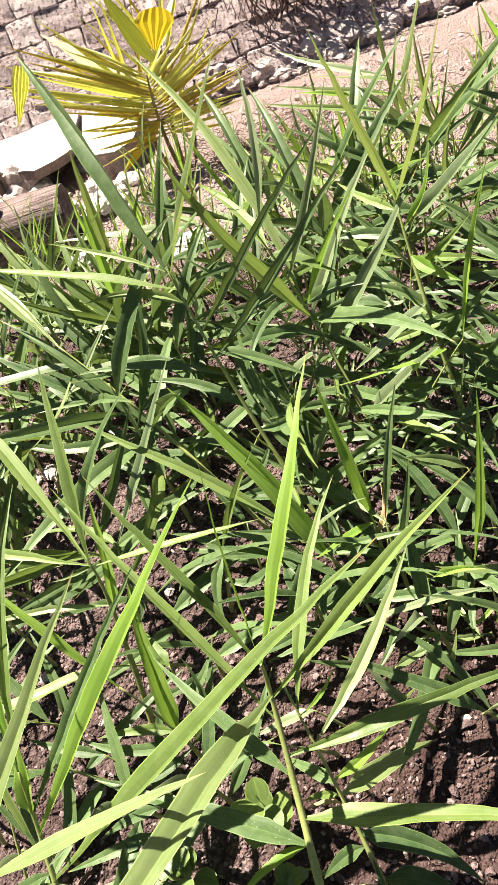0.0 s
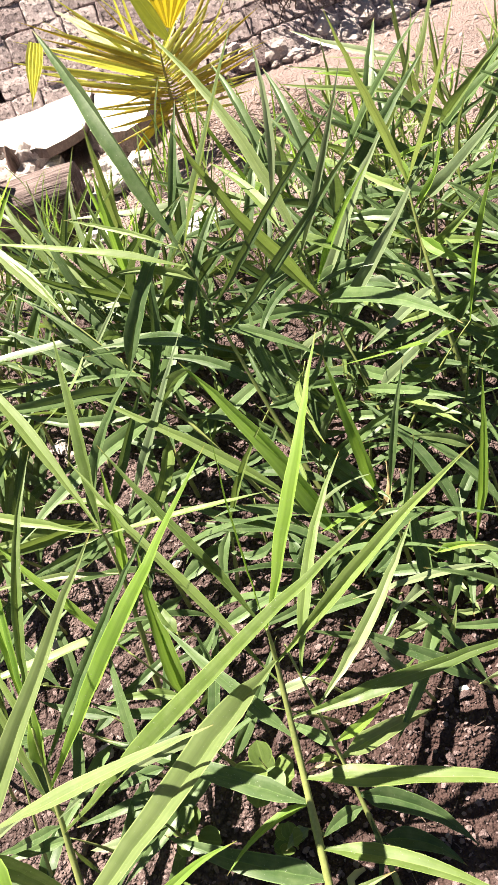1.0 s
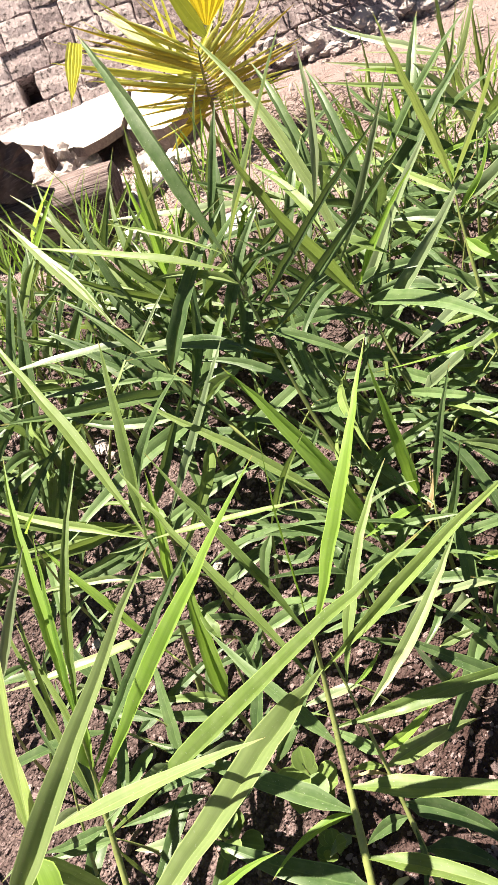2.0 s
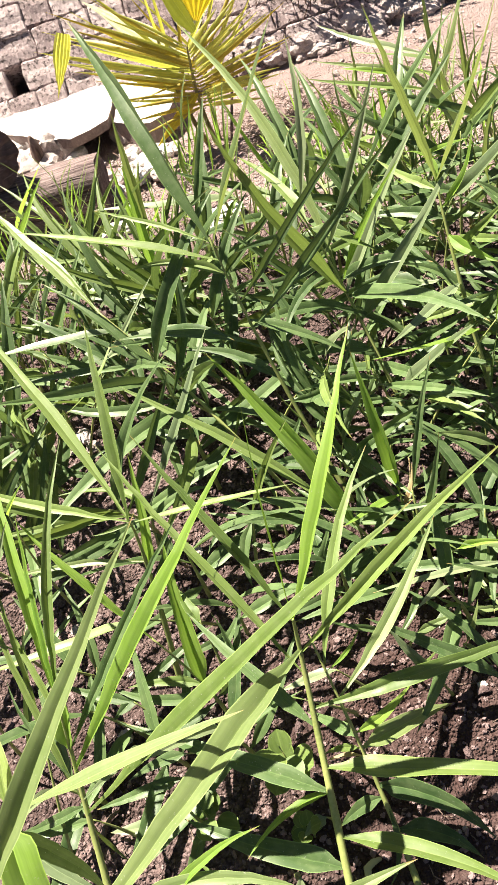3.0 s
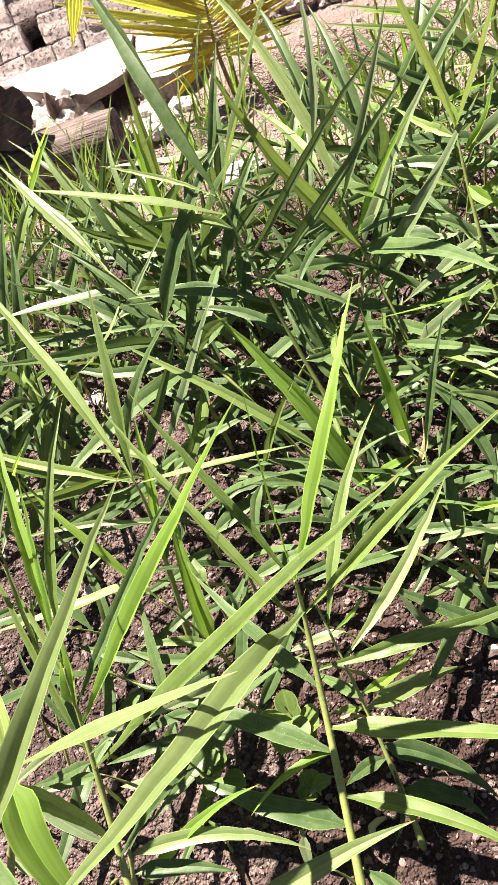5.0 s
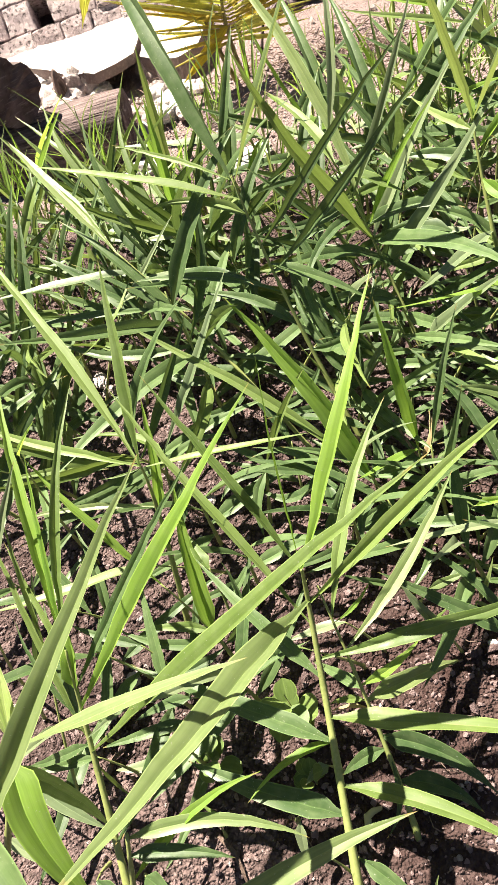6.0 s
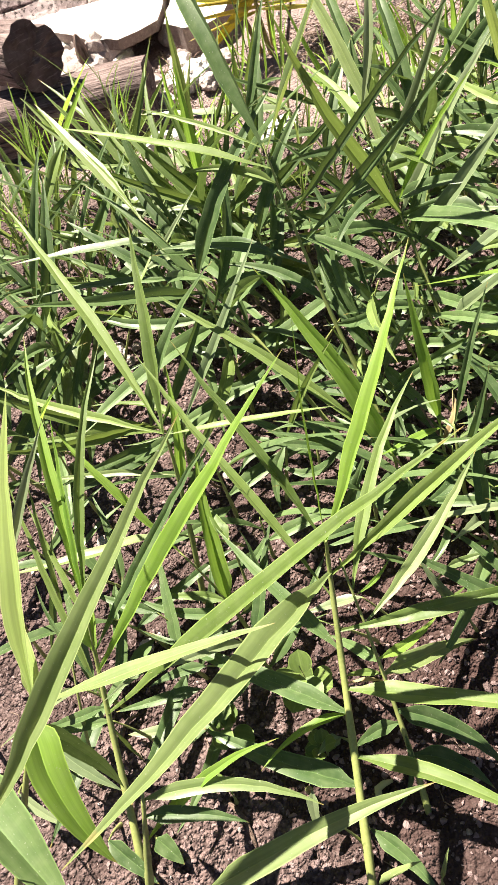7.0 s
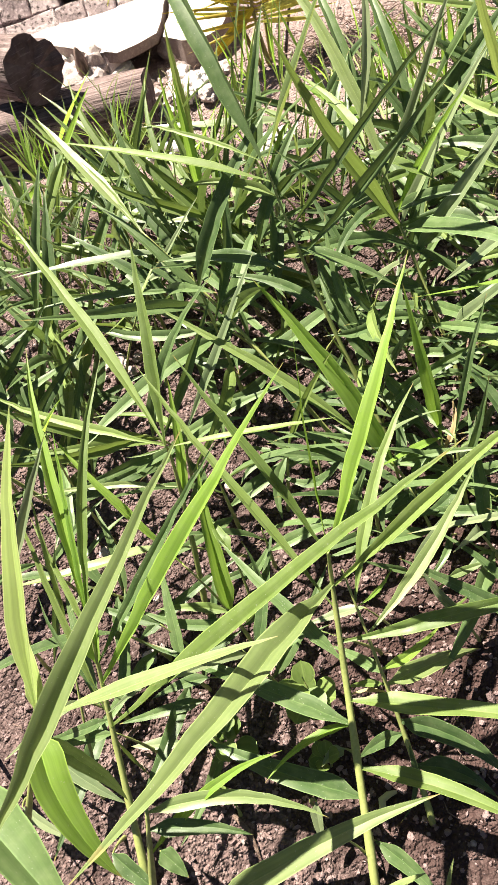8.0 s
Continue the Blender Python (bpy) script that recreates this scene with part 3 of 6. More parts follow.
blade(plant, 1, -34, 44.5, 0.314, 0.0288, 0.000, 0.013, 17, 'y')
blade(plant, 0.89, -97, -0.8, 0.453, 0.0409, -0.012, 0.033, -11, 'd')
blade(plant, 0.75, -62, 13.5, 0.590, 0.0241, 0.064, 0.033, 47, 'p')
blade(plant, 0.89, 131, 40.7, 0.174, 0.0205, 0.034, 0.019, -35, 'g')
plant = ginger((-0.400, 2.129, 0.000), (-0.372, 2.106, 0.120), (-0.347, 2.014, 0.250), 0.0040)
blade(plant, 1, 123, 21.5, 0.464, 0.0254, 0.018, 0.017, 5, 'p')
blade(plant, 0.86, 176, 7.3, 0.293, 0.0294, -0.106, 0.037, -47, 'd')
blade(plant, 0.74, -54, 5.7, 0.390, 0.0248, 0.027, 0.028, 40, 'g')
plant = ginger((-0.191, 2.147, 0.000), (-0.173, 2.121, 0.100), (-0.157, 2.046, 0.200), 0.0040)
blade(plant, 1, -32, 85.5, 0.421, 0.0347, 0.002, 0.023, 116, 'p')
blade(plant, 0.91, -176, 86.1, 0.319, 0.0192, -0.039, 0.040, -94, 'y')
blade(plant, 0.81, -38, 75.2, 0.350, 0.0181, -0.039, 0.015, 99, 'p')
blade(plant, 0.73, -38, 56, 0.427, 0.0193, 0.022, 0.019, 98, 'd')
blade(plant, 0.65, -167, 51.5, 0.217, 0.0242, -0.023, 0.030, -44, 'p')
plant = ginger((-0.405, 2.364, 0.000), (-0.383, 2.322, 0.100), (-0.358, 2.245, 0.200), 0.0040)
blade(plant, 1, -25, 59.8, 0.370, 0.0417, 0.181, 0.029, 29, 'g')
blade(plant, 0.92, 27, 80.7, 0.219, 0.0120, 0.007, 0.028, 60, 'y')
blade(plant, 0.74, -48, 36.1, 0.343, 0.0239, 0.033, 0.033, 69, 'p')
blade(plant, 0.92, -27, 47.6, 0.320, 0.0284, 0.023, 0.019, 53, 'g')
plant = ginger((-0.715, 2.245, 0.000), (-0.705, 2.214, 0.080), (-0.683, 2.150, 0.160), 0.0040)
blade(plant, 1, 84, 49, 0.265, 0.0231, 0.047, 0.030, -12, 'y')
blade(plant, 0.92, 49, 44, 0.364, 0.0228, 0.153, 0.031, 26, 'g')
plant = ginger((0.159, 2.149, 0.000), (0.154, 2.093, 0.150), (0.139, 1.997, 0.280), 0.0040)
blade(plant, 1, 165, 7.7, 0.448, 0.0402, -0.046, 0.030, -8, 's')
blade(plant, 1, -129, -26.9, 0.177, 0.0163, 0.051, 0.020, -29, 'y')
blade(plant, 0.85, 136, 16.9, 0.195, 0.0303, 0.064, 0.027, 4, 'g')
plant = ginger((-0.014, 2.268, 0.000), (0.015, 2.259, 0.150), (0.034, 2.184, 0.280), 0.0040)
blade(plant, 1, 24, 64.5, 0.222, 0.0204, 0.012, 0.017, 42, 'g')
blade(plant, 0.94, -20, 88.8, 0.185, 0.0261, -0.031, 0.037, 50, 'g')
blade(plant, 0.88, -51, 24.8, 0.213, 0.0198, -0.072, 0.032, 59, 'd')
plant = ginger((0.100, 0.995, 0.000), (0.114, 0.987, 0.075), (0.140, 0.974, 0.150), 0.0035)
blade(plant, 1, -20, 41.4, 0.227, 0.0275, -0.018, 0.024, 48, 'd')
plant = ginger((0.168, 1.192, 0.000), (0.208, 1.156, 0.100), (0.256, 1.107, 0.200), 0.0035)
blade(plant, 1, -58, 20, 0.293, 0.0249, -0.011, 0.029, 32, 'd')
plant = ginger((0.318, 1.066, 0.000), (0.321, 1.056, 0.100), (0.329, 1.030, 0.200), 0.0035)
blade(plant, 1, -71, 15.7, 0.185, 0.0249, 0.008, 0.023, -3, 'g')
plant = ginger((0.247, 1.063, 0.000), (0.263, 1.070, 0.100), (0.293, 1.068, 0.200), 0.0035)
blade(plant, 1, -34, 50.6, 0.259, 0.0351, -0.001, 0.028, 21, 's')
plant = ginger((0.302, 0.905, 0.000), (0.303, 0.900, 0.025), (0.308, 0.894, 0.050), 0.0035)
blade(plant, 1, -4, 64.7, 0.111, 0.0190, -0.164, 0.017, 24, 's')
plant = ginger((0.427, 0.790, 0.000), (0.418, 0.812, 0.100), (0.394, 0.840, 0.200), 0.0035)
blade(plant, 1, 161, 23.8, 0.124, 0.0244, 0.059, 0.039, -42, 'p')
plant = ginger((0.021, 1.279, 0.000), (0.084, 1.244, 0.125), (0.163, 1.196, 0.250), 0.0035)
blade(plant, 1, -38, 49.2, 0.132, 0.0301, -0.117, 0.021, 23, 's')
plant = ginger((0.102, 1.007, 0.000), (0.112, 1.014, 0.075), (0.133, 1.021, 0.150), 0.0035)
blade(plant, 1, 0, 61.5, 0.171, 0.0191, -0.035, 0.036, 30, 's')
plant = ginger((-0.042, 0.736, 0.000), (-0.036, 0.744, 0.040), (-0.025, 0.756, 0.080), 0.0035)
blade(plant, 1, 34, 56.9, 0.143, 0.0210, 0.038, 0.027, 10, 'd')
plant = ginger((0.333, 0.619, 0.000), (0.332, 0.619, 0.075), (0.320, 0.618, 0.150), 0.0035)
blade(plant, 1, -180, 10.9, 0.264, 0.0198, 0.009, 0.029, -3, 's')
plant = ginger((0.172, 0.705, 0.000), (0.189, 0.705, 0.050), (0.211, 0.699, 0.100), 0.0035)
blade(plant, 1, -43, -16.8, 0.069, 0.0068, -0.200, 0.020, 28, 'p')
plant = ginger((0.030, 0.771, 0.000), (0.035, 0.766, 0.030), (0.044, 0.757, 0.060), 0.0035)
blade(plant, 1, -50, 0, 0.084, 0.0143, -0.081, 0.023, 29, 'd')
plant = ginger((0.239, 0.749, 0.000), (0.237, 0.717, 0.075), (0.245, 0.677, 0.150), 0.0035)
blade(plant, 1, -36, 29.2, 0.102, 0.0147, -0.061, 0.031, 29, 'y')
plant = ginger((0.190, 0.792, 0.000), (0.206, 0.781, 0.050), (0.226, 0.763, 0.100), 0.0035)
blade(plant, 1, -53, -19.2, 0.061, 0.0104, 0.066, 0.030, -4, 'g')
plant = ginger((0.143, 0.480, 0.000), (0.132, 0.485, 0.040), (0.117, 0.495, 0.080), 0.0035)
blade(plant, 1, 129, 49.6, 0.131, 0.0205, -0.036, 0.023, -12, 's')
plant = ginger((0.092, 0.538, 0.000), (0.092, 0.529, 0.040), (0.099, 0.519, 0.080), 0.0035)
blade(plant, 1, -12, 60.6, 0.080, 0.0119, 0.126, 0.038, -13, 'g')
plant = ginger((0.091, 0.585, 0.000), (0.104, 0.589, 0.030), (0.121, 0.592, 0.060), 0.0035)
blade(plant, 1, -9, 26.2, 0.091, 0.0164, -0.028, 0.031, 29, 'p')
plant = ginger((0.170, 0.544, 0.000), (0.183, 0.546, 0.025), (0.200, 0.551, 0.050), 0.0035)
blade(plant, 1, 32, 69.7, 0.107, 0.0149, 0.083, 0.021, -19, 'p')
plant = ginger((0.195, 0.552, 0.000), (0.193, 0.552, 0.025), (0.193, 0.548, 0.050), 0.0035)
blade(plant, 1, -63, 0, 0.062, 0.0097, -0.069, 0.029, 27, 'p')
plant = ginger((0.261, 0.613, 0.000), (0.250, 0.608, 0.030), (0.235, 0.605, 0.060), 0.0035)
blade(plant, 1, 162, 0, 0.060, 0.0118, 0.103, 0.040, -28, 'g')
plant = ginger((0.103, 0.618, 0.000), (0.083, 0.614, 0.040), (0.056, 0.610, 0.080), 0.0035)
blade(plant, 1, 172, 39.1, 0.111, 0.0140, -0.026, 0.035, -14, 'd')
plant = ginger((0.012, 0.526, 0.000), (-0.011, 0.535, 0.060), (-0.043, 0.545, 0.120), 0.0035)
blade(plant, 1, 177, -10.4, 0.111, 0.0218, 0.001, 0.031, 2, 's')
plant = ginger((-0.032, 0.510, 0.000), (-0.063, 0.501, 0.075), (-0.105, 0.495, 0.150), 0.0035)
blade(plant, 1, 170, 20.1, 0.087, 0.0069, 0.089, 0.019, 28, 'g')
plant = ginger((-0.120, 0.345, 0.000), (-0.128, 0.348, 0.020), (-0.138, 0.349, 0.040), 0.0035)
blade(plant, 1, -152, 11.8, 0.049, 0.0224, 0.075, 0.019, -7, 's')
plant = ginger((-0.240, 0.779, 0.000), (-0.294, 0.752, 0.100), (-0.363, 0.724, 0.200), 0.0035)
blade(plant, 1, -177, 3.8, 0.299, 0.0335, -0.065, 0.032, 20, 'p')
plant = ginger((-0.334, 0.545, 0.000), (-0.365, 0.571, 0.070), (-0.406, 0.602, 0.140), 0.0035)
blade(plant, 1, 151, 7.8, 0.147, 0.0199, -0.029, 0.018, -17, 'd')
plant = ginger((-0.658, 0.581, 0.000), (-0.646, 0.588, 0.050), (-0.628, 0.599, 0.100), 0.0035)
blade(plant, 1, 36, 60.8, 0.286, 0.0165, 0.017, 0.024, 46, 'd')
plant = ginger((-0.272, 0.516, 0.000), (-0.297, 0.503, 0.060), (-0.332, 0.490, 0.120), 0.0035)
blade(plant, 1, -178, -10.2, 0.113, 0.0216, 0.042, 0.016, -5, 'd')
plant = ginger((-0.345, 0.456, 0.000), (-0.347, 0.463, 0.040), (-0.356, 0.470, 0.080), 0.0035)
blade(plant, 1, 179, -6.9, 0.166, 0.0222, -0.001, 0.029, -18, 'd')
plant = ginger((-0.414, 0.428, 0.000), (-0.415, 0.427, 0.015), (-0.419, 0.427, 0.030), 0.0035)
blade(plant, 1, 172, 0, 0.091, 0.0247, -0.014, 0.024, -2, 's')
plant = ginger((-0.577, 1.415, 0.000), (-0.580, 1.415, 0.015), (-0.584, 1.417, 0.030), 0.0035)
blade(plant, 1, 108, 26, 0.114, 0.0540, -0.006, 0.024, -12, 's')
plant = ginger((1.129, 2.301, 0.000), (1.065, 2.341, 0.125), (0.984, 2.392, 0.250), 0.0035)
blade(plant, 1, 147, 12, 0.482, 0.0267, -0.008, 0.022, -38, 'p')
plant = ginger((1.124, 2.261, 0.000), (1.073, 2.298, 0.150), (1.001, 2.348, 0.300), 0.0035)
blade(plant, 1, 148, 11.7, 0.396, 0.0303, -0.076, 0.039, 3, 'p')
plant = ginger((1.075, 2.435, 0.000), (1.026, 2.442, 0.150), (0.965, 2.469, 0.300), 0.0035)
blade(plant, 1, 122, 8.7, 0.527, 0.0316, -0.040, 0.040, -38, 's')
plant = ginger((0.933, 1.892, 0.000), (0.882, 1.899, 0.150), (0.808, 1.903, 0.300), 0.0035)
blade(plant, 1, -171, 54.9, 0.305, 0.0394, 0.023, 0.032, -72, 's')
plant = ginger((0.958, 2.122, 0.000), (0.929, 2.097, 0.125), (0.880, 2.068, 0.250), 0.0035)
blade(plant, 1, -168, 72.5, 0.367, 0.0170, -0.029, 0.023, -110, 'p')
plant = ginger((0.628, 2.047, 0.000), (0.602, 2.091, 0.100), (0.563, 2.146, 0.200), 0.0035)
blade(plant, 1, 139, 65.2, 0.242, 0.0188, 0.009, 0.039, -69, 'y')
plant = ginger((0.766, 2.195, 0.000), (0.741, 2.202, 0.100), (0.701, 2.201, 0.200), 0.0035)
blade(plant, 1, -152, 79.5, 0.224, 0.0286, 0.060, 0.030, -178, 'y')
plant = ginger((0.816, 1.965, 0.000), (0.787, 1.969, 0.125), (0.750, 1.955, 0.250), 0.0035)
blade(plant, 1, -112, 52.3, 0.316, 0.0210, 0.042, 0.030, 109, 'p')
plant = ginger((1.093, 2.278, 0.000), (1.061, 2.290, 0.100), (1.014, 2.295, 0.200), 0.0035)
blade(plant, 1, -157, 82.9, 0.302, 0.0206, 0.011, 0.033, -148, 'p')
plant = ginger((1.033, 1.988, 0.000), (0.996, 1.999, 0.125), (0.939, 2.010, 0.250), 0.0035)
blade(plant, 1, 178, 89.6, 0.250, 0.0182, -0.200, 0.036, -115, 'g')
plant = ginger((0.467, 1.900, 0.000), (0.438, 1.914, 0.100), (0.397, 1.939, 0.200), 0.0035)
blade(plant, 1, 137, 25.7, 0.323, 0.0410, -0.049, 0.023, -8, 'y')
plant = ginger((0.344, 1.850, 0.000), (0.319, 1.872, 0.125), (0.281, 1.909, 0.250), 0.0035)
blade(plant, 1, 131, 60.4, 0.345, 0.0162, -0.025, 0.036, -14, 'y')
plant = ginger((0.326, 2.008, 0.000), (0.313, 2.012, 0.100), (0.292, 2.029, 0.200), 0.0035)
blade(plant, 1, 120, 55.7, 0.424, 0.0134, 0.012, 0.030, -56, 'y')
plant = ginger((0.545, 2.048, 0.000), (0.528, 2.050, 0.150), (0.528, 2.035, 0.300), 0.0035)
blade(plant, 1, -47, 20.9, 0.168, 0.0283, 0.031, 0.016, 7, 'g')
plant = ginger((0.682, 2.197, 0.000), (0.675, 2.129, 0.150), (0.681, 2.041, 0.300), 0.0035)
blade(plant, 1, -57, 12.8, 0.180, 0.0222, 0.033, 0.016, 5, 'p')
plant = ginger((0.509, 1.692, 0.000), (0.497, 1.687, 0.140), (0.494, 1.662, 0.280), 0.0035)
blade(plant, 1, -65, 0, 0.166, 0.0282, -0.021, 0.031, 25, 'd')
plant = ginger((-0.298, 2.007, 0.000), (-0.296, 2.008, 0.040), (-0.297, 2.015, 0.080), 0.0035)
blade(plant, 1, 109, 48, 0.498, 0.0075, 0.012, 0.027, 2, 'g')
plant = ginger((-0.439, 2.528, 0.000), (-0.442, 2.530, 0.040), (-0.451, 2.535, 0.080), 0.0035)
blade(plant, 1, 144, 74.8, 0.228, 0.0093, 0.048, 0.022, -67, 'g')
plant = ginger((-0.132, 1.938, 0.000), (-0.137, 1.958, 0.040), (-0.146, 1.983, 0.080), 0.0035)
blade(plant, 1, 130, 44, 0.461, 0.0079, 0.006, 0.026, -7, 'g')
plant = ginger((-0.119, 2.114, 0.000), (-0.111, 2.129, 0.050), (-0.105, 2.152, 0.100), 0.0035)
blade(plant, 1, 109, 65.8, 0.329, 0.0127, -0.147, 0.036, -37, 'y')
plant = ginger((-0.509, 2.587, 0.000), (-0.521, 2.564, 0.050), (-0.532, 2.533, 0.100), 0.0035)
blade(plant, 1, -83, -10.4, 0.278, 0.0272, 0.045, 0.034, -21, 'g')
plant = ginger((-0.364, 1.915, 0.000), (-0.340, 1.921, 0.050), (-0.308, 1.923, 0.100), 0.0035)
blade(plant, 1, -28, 65.9, 0.219, 0.0294, 0.000, 0.028, 22, 'y')
plant = ginger((-0.146, 1.948, 0.000), (-0.133, 1.960, 0.050), (-0.113, 1.971, 0.100), 0.0035)
blade(plant, 1, -5, 73.5, 0.313, 0.0193, 0.030, 0.031, 64, 'g')
plant = ginger((-0.212, 2.320, 0.000), (-0.203, 2.308, 0.050), (-0.189, 2.291, 0.100), 0.0035)
blade(plant, 1, -47, 47.9, 0.337, 0.0274, 0.199, 0.026, 34, 'y')
plant = ginger((-0.630, 2.043, 0.000), (-0.609, 2.064, 0.050), (-0.582, 2.090, 0.100), 0.0035)
blade(plant, 1, 41, 58.4, 0.235, 0.0250, -0.059, 0.032, 34, 'g')
plant = ginger((-0.559, 2.054, 0.000), (-0.535, 2.049, 0.050), (-0.503, 2.042, 0.100), 0.0035)
blade(plant, 1, -11, 57.2, 0.238, 0.0213, -0.095, 0.031, 72, 'd')
plant = ginger((-0.711, 1.966, 0.000), (-0.714, 2.009, 0.075), (-0.715, 2.063, 0.150), 0.0035)
blade(plant, 1, 84, 46.6, 0.206, 0.0316, 0.020, 0.022, 0, 'd')
plant = ginger((-0.459, 2.452, 0.000), (-0.451, 2.438, 0.050), (-0.436, 2.421, 0.100), 0.0035)
blade(plant, 1, -25, 67.6, 0.270, 0.0146, -0.001, 0.019, 82, 'y')
plant = ginger((-0.824, 2.382, 0.000), (-0.808, 2.376, 0.050), (-0.786, 2.366, 0.100), 0.0035)
blade(plant, 1, -31, 46.5, 0.276, 0.0240, 0.157, 0.027, 54, 'y')
plant = ginger((0.124, 1.840, 0.000), (0.082, 1.823, 0.125), (0.021, 1.798, 0.250), 0.0035)
blade(plant, 1, -156, 0, 0.159, 0.0240, -0.127, 0.030, -26, 'g')
plant = ginger((0.284, 1.391, 0.000), (0.243, 1.403, 0.150), (0.181, 1.428, 0.300), 0.0035)
blade(plant, 1, 148, -14.5, 0.200, 0.0330, -0.056, 0.039, -32, 'd')
plant = ginger((0.467, 1.187, 0.000), (0.463, 1.235, 0.140), (0.440, 1.295, 0.280), 0.0035)
blade(plant, 1, 149, -9, 0.192, 0.0357, 0.126, 0.036, -22, 'd')
plant = ginger((0.349, 1.489, 0.000), (0.354, 1.459, 0.125), (0.371, 1.414, 0.250), 0.0035)
blade(plant, 1, -53, 14.1, 0.205, 0.0267, 0.083, 0.022, 27, 's')
plant = ginger((0.389, 1.973, 0.000), (0.374, 1.967, 0.125), (0.367, 1.942, 0.250), 0.0035)
blade(plant, 1, -68, 10, 0.287, 0.0300, -0.109, 0.021, 16, 's')
plant = ginger((0.461, 2.203, 0.000), (0.443, 2.161, 0.125), (0.432, 2.100, 0.250), 0.0035)
blade(plant, 1, -70, 11.2, 0.258, 0.0300, -0.112, 0.017, 16, 'g')
plant = ginger((0.499, 2.514, 0.000), (0.477, 2.516, 0.100), (0.460, 2.503, 0.200), 0.0035)
blade(plant, 1, -73, 10.7, 0.431, 0.0281, 0.099, 0.039, 20, 'g')
plant = ginger((0.729, 2.132, 0.000), (0.679, 2.121, 0.100), (0.614, 2.110, 0.200), 0.0035)
blade(plant, 1, -180, 59.5, 0.232, 0.0175, -0.078, 0.021, -72, 'p')
plant = ginger((0.805, 1.979, 0.000), (0.743, 1.967, 0.125), (0.665, 1.943, 0.250), 0.0035)
blade(plant, 1, -143, 77.6, 0.205, 0.0235, -0.026, 0.039, -191, 'p')
plant = ginger((0.747, 2.428, 0.000), (0.728, 2.414, 0.100), (0.695, 2.391, 0.200), 0.0035)
blade(plant, 1, -149, 68.7, 0.215, 0.0167, -0.111, 0.017, -102, 'p')
plant = ginger((0.651, 2.507, 0.000), (0.654, 2.540, 0.075), (0.647, 2.580, 0.150), 0.0035)
blade(plant, 1, 147, 14.8, 0.196, 0.0178, 0.021, 0.033, -43, 'p')
plant = ginger((0.173, 2.253, 0.000), (0.187, 2.189, 0.125), (0.211, 2.108, 0.250), 0.0035)
blade(plant, 1, -57, 10.4, 0.276, 0.0279, 0.165, 0.024, 23, 's')
plant = ginger((-0.638, 0.012, 0.000), (-0.612, 0.103, 0.210), (-0.556, 0.211, 0.420), 0.0035)
blade(plant, 1, 30, 41, 0.579, 0.0377, 0.011, 0.024, 19, 'p')
plant = ginger((-0.463, 0.106, 0.000), (-0.408, 0.122, 0.125), (-0.333, 0.140, 0.250), 0.0035)
blade(plant, 1, 8, 16.1, 0.324, 0.0326, -0.024, 0.017, 15, 'p')
plant = ginger((0.352, 1.098, 0.000), (0.421, 1.090, 0.150), (0.513, 1.074, 0.300), 0.0035)
blade(plant, 1, -19, 81.5, 0.404, 0.0244, 0.002, 0.017, 14, 'y')
plant = ginger((0.291, 0.655, 0.000), (0.310, 0.677, 0.050), (0.334, 0.706, 0.100), 0.0035)
blade(plant, 1, 56, 67.9, 0.345, 0.0200, 0.022, 0.034, 8, 'y')
plant = ginger((0.440, 0.945, 0.000), (0.438, 0.960, 0.050), (0.441, 0.981, 0.100), 0.0035)
blade(plant, 1, 47, 67.4, 0.217, 0.0057, 0.007, 0.025, 17, 'g')
plant = ginger((0.863, 1.781, 0.000), (0.811, 1.774, 0.200), (0.757, 1.736, 0.400), 0.0035)
blade(plant, 1, -93, 39.4, 0.551, 0.0325, 0.031, 0.039, 88, 'g')
plant = ginger((0.580, 1.612, 0.000), (0.582, 1.560, 0.175), (0.605, 1.490, 0.350), 0.0035)
blade(plant, 1, -40, 50.6, 0.324, 0.0468, 0.076, 0.033, 32, 's')
plant = ginger((0.532, 1.119, 0.000), (0.534, 1.103, 0.100), (0.550, 1.080, 0.200), 0.0035)
blade(plant, 1, -25, 53.7, 0.186, 0.0212, -0.011, 0.038, 46, 'd')
plant = ginger((0.838, 1.875, 0.000), (0.828, 1.918, 0.150), (0.801, 1.978, 0.300), 0.0035)
blade(plant, 1, 136, 81.7, 0.404, 0.0226, 0.028, 0.034, -103, 'p')
plant = ginger((0.874, 2.231, 0.000), (0.883, 2.232, 0.150), (0.913, 2.242, 0.300), 0.0035)
blade(plant, 1, 25, 67.9, 0.324, 0.0348, 0.041, 0.021, -20, 'p')
plant = ginger((1.394, 2.352, 0.000), (1.345, 2.305, 0.175), (1.268, 2.257, 0.350), 0.0035)
blade(plant, 1, -177, 62.1, 0.170, 0.0249, -0.057, 0.036, -73, 'y')
plant = ginger((0.388, 0.671, 0.000), (0.386, 0.663, 0.060), (0.375, 0.658, 0.120), 0.0035)
blade(plant, 1, 162, 13.2, 0.131, 0.0164, -0.035, 0.026, -34, 'p')
plant = ginger((0.501, 1.993, 0.000), (0.554, 1.955, 0.150), (0.631, 1.915, 0.300), 0.0035)
blade(plant, 1, -5, 67.8, 0.378, 0.0198, 0.113, 0.023, 39, 'p')
plant = ginger((0.715, 1.674, 0.000), (0.731, 1.633, 0.150), (0.739, 1.569, 0.300), 0.0035)
blade(plant, 1, -111, 61.6, 0.341, 0.0224, -0.019, 0.035, 132, 'p')
plant = ginger((0.887, 1.380, 0.000), (0.816, 1.370, 0.150), (0.728, 1.377, 0.300), 0.0035)
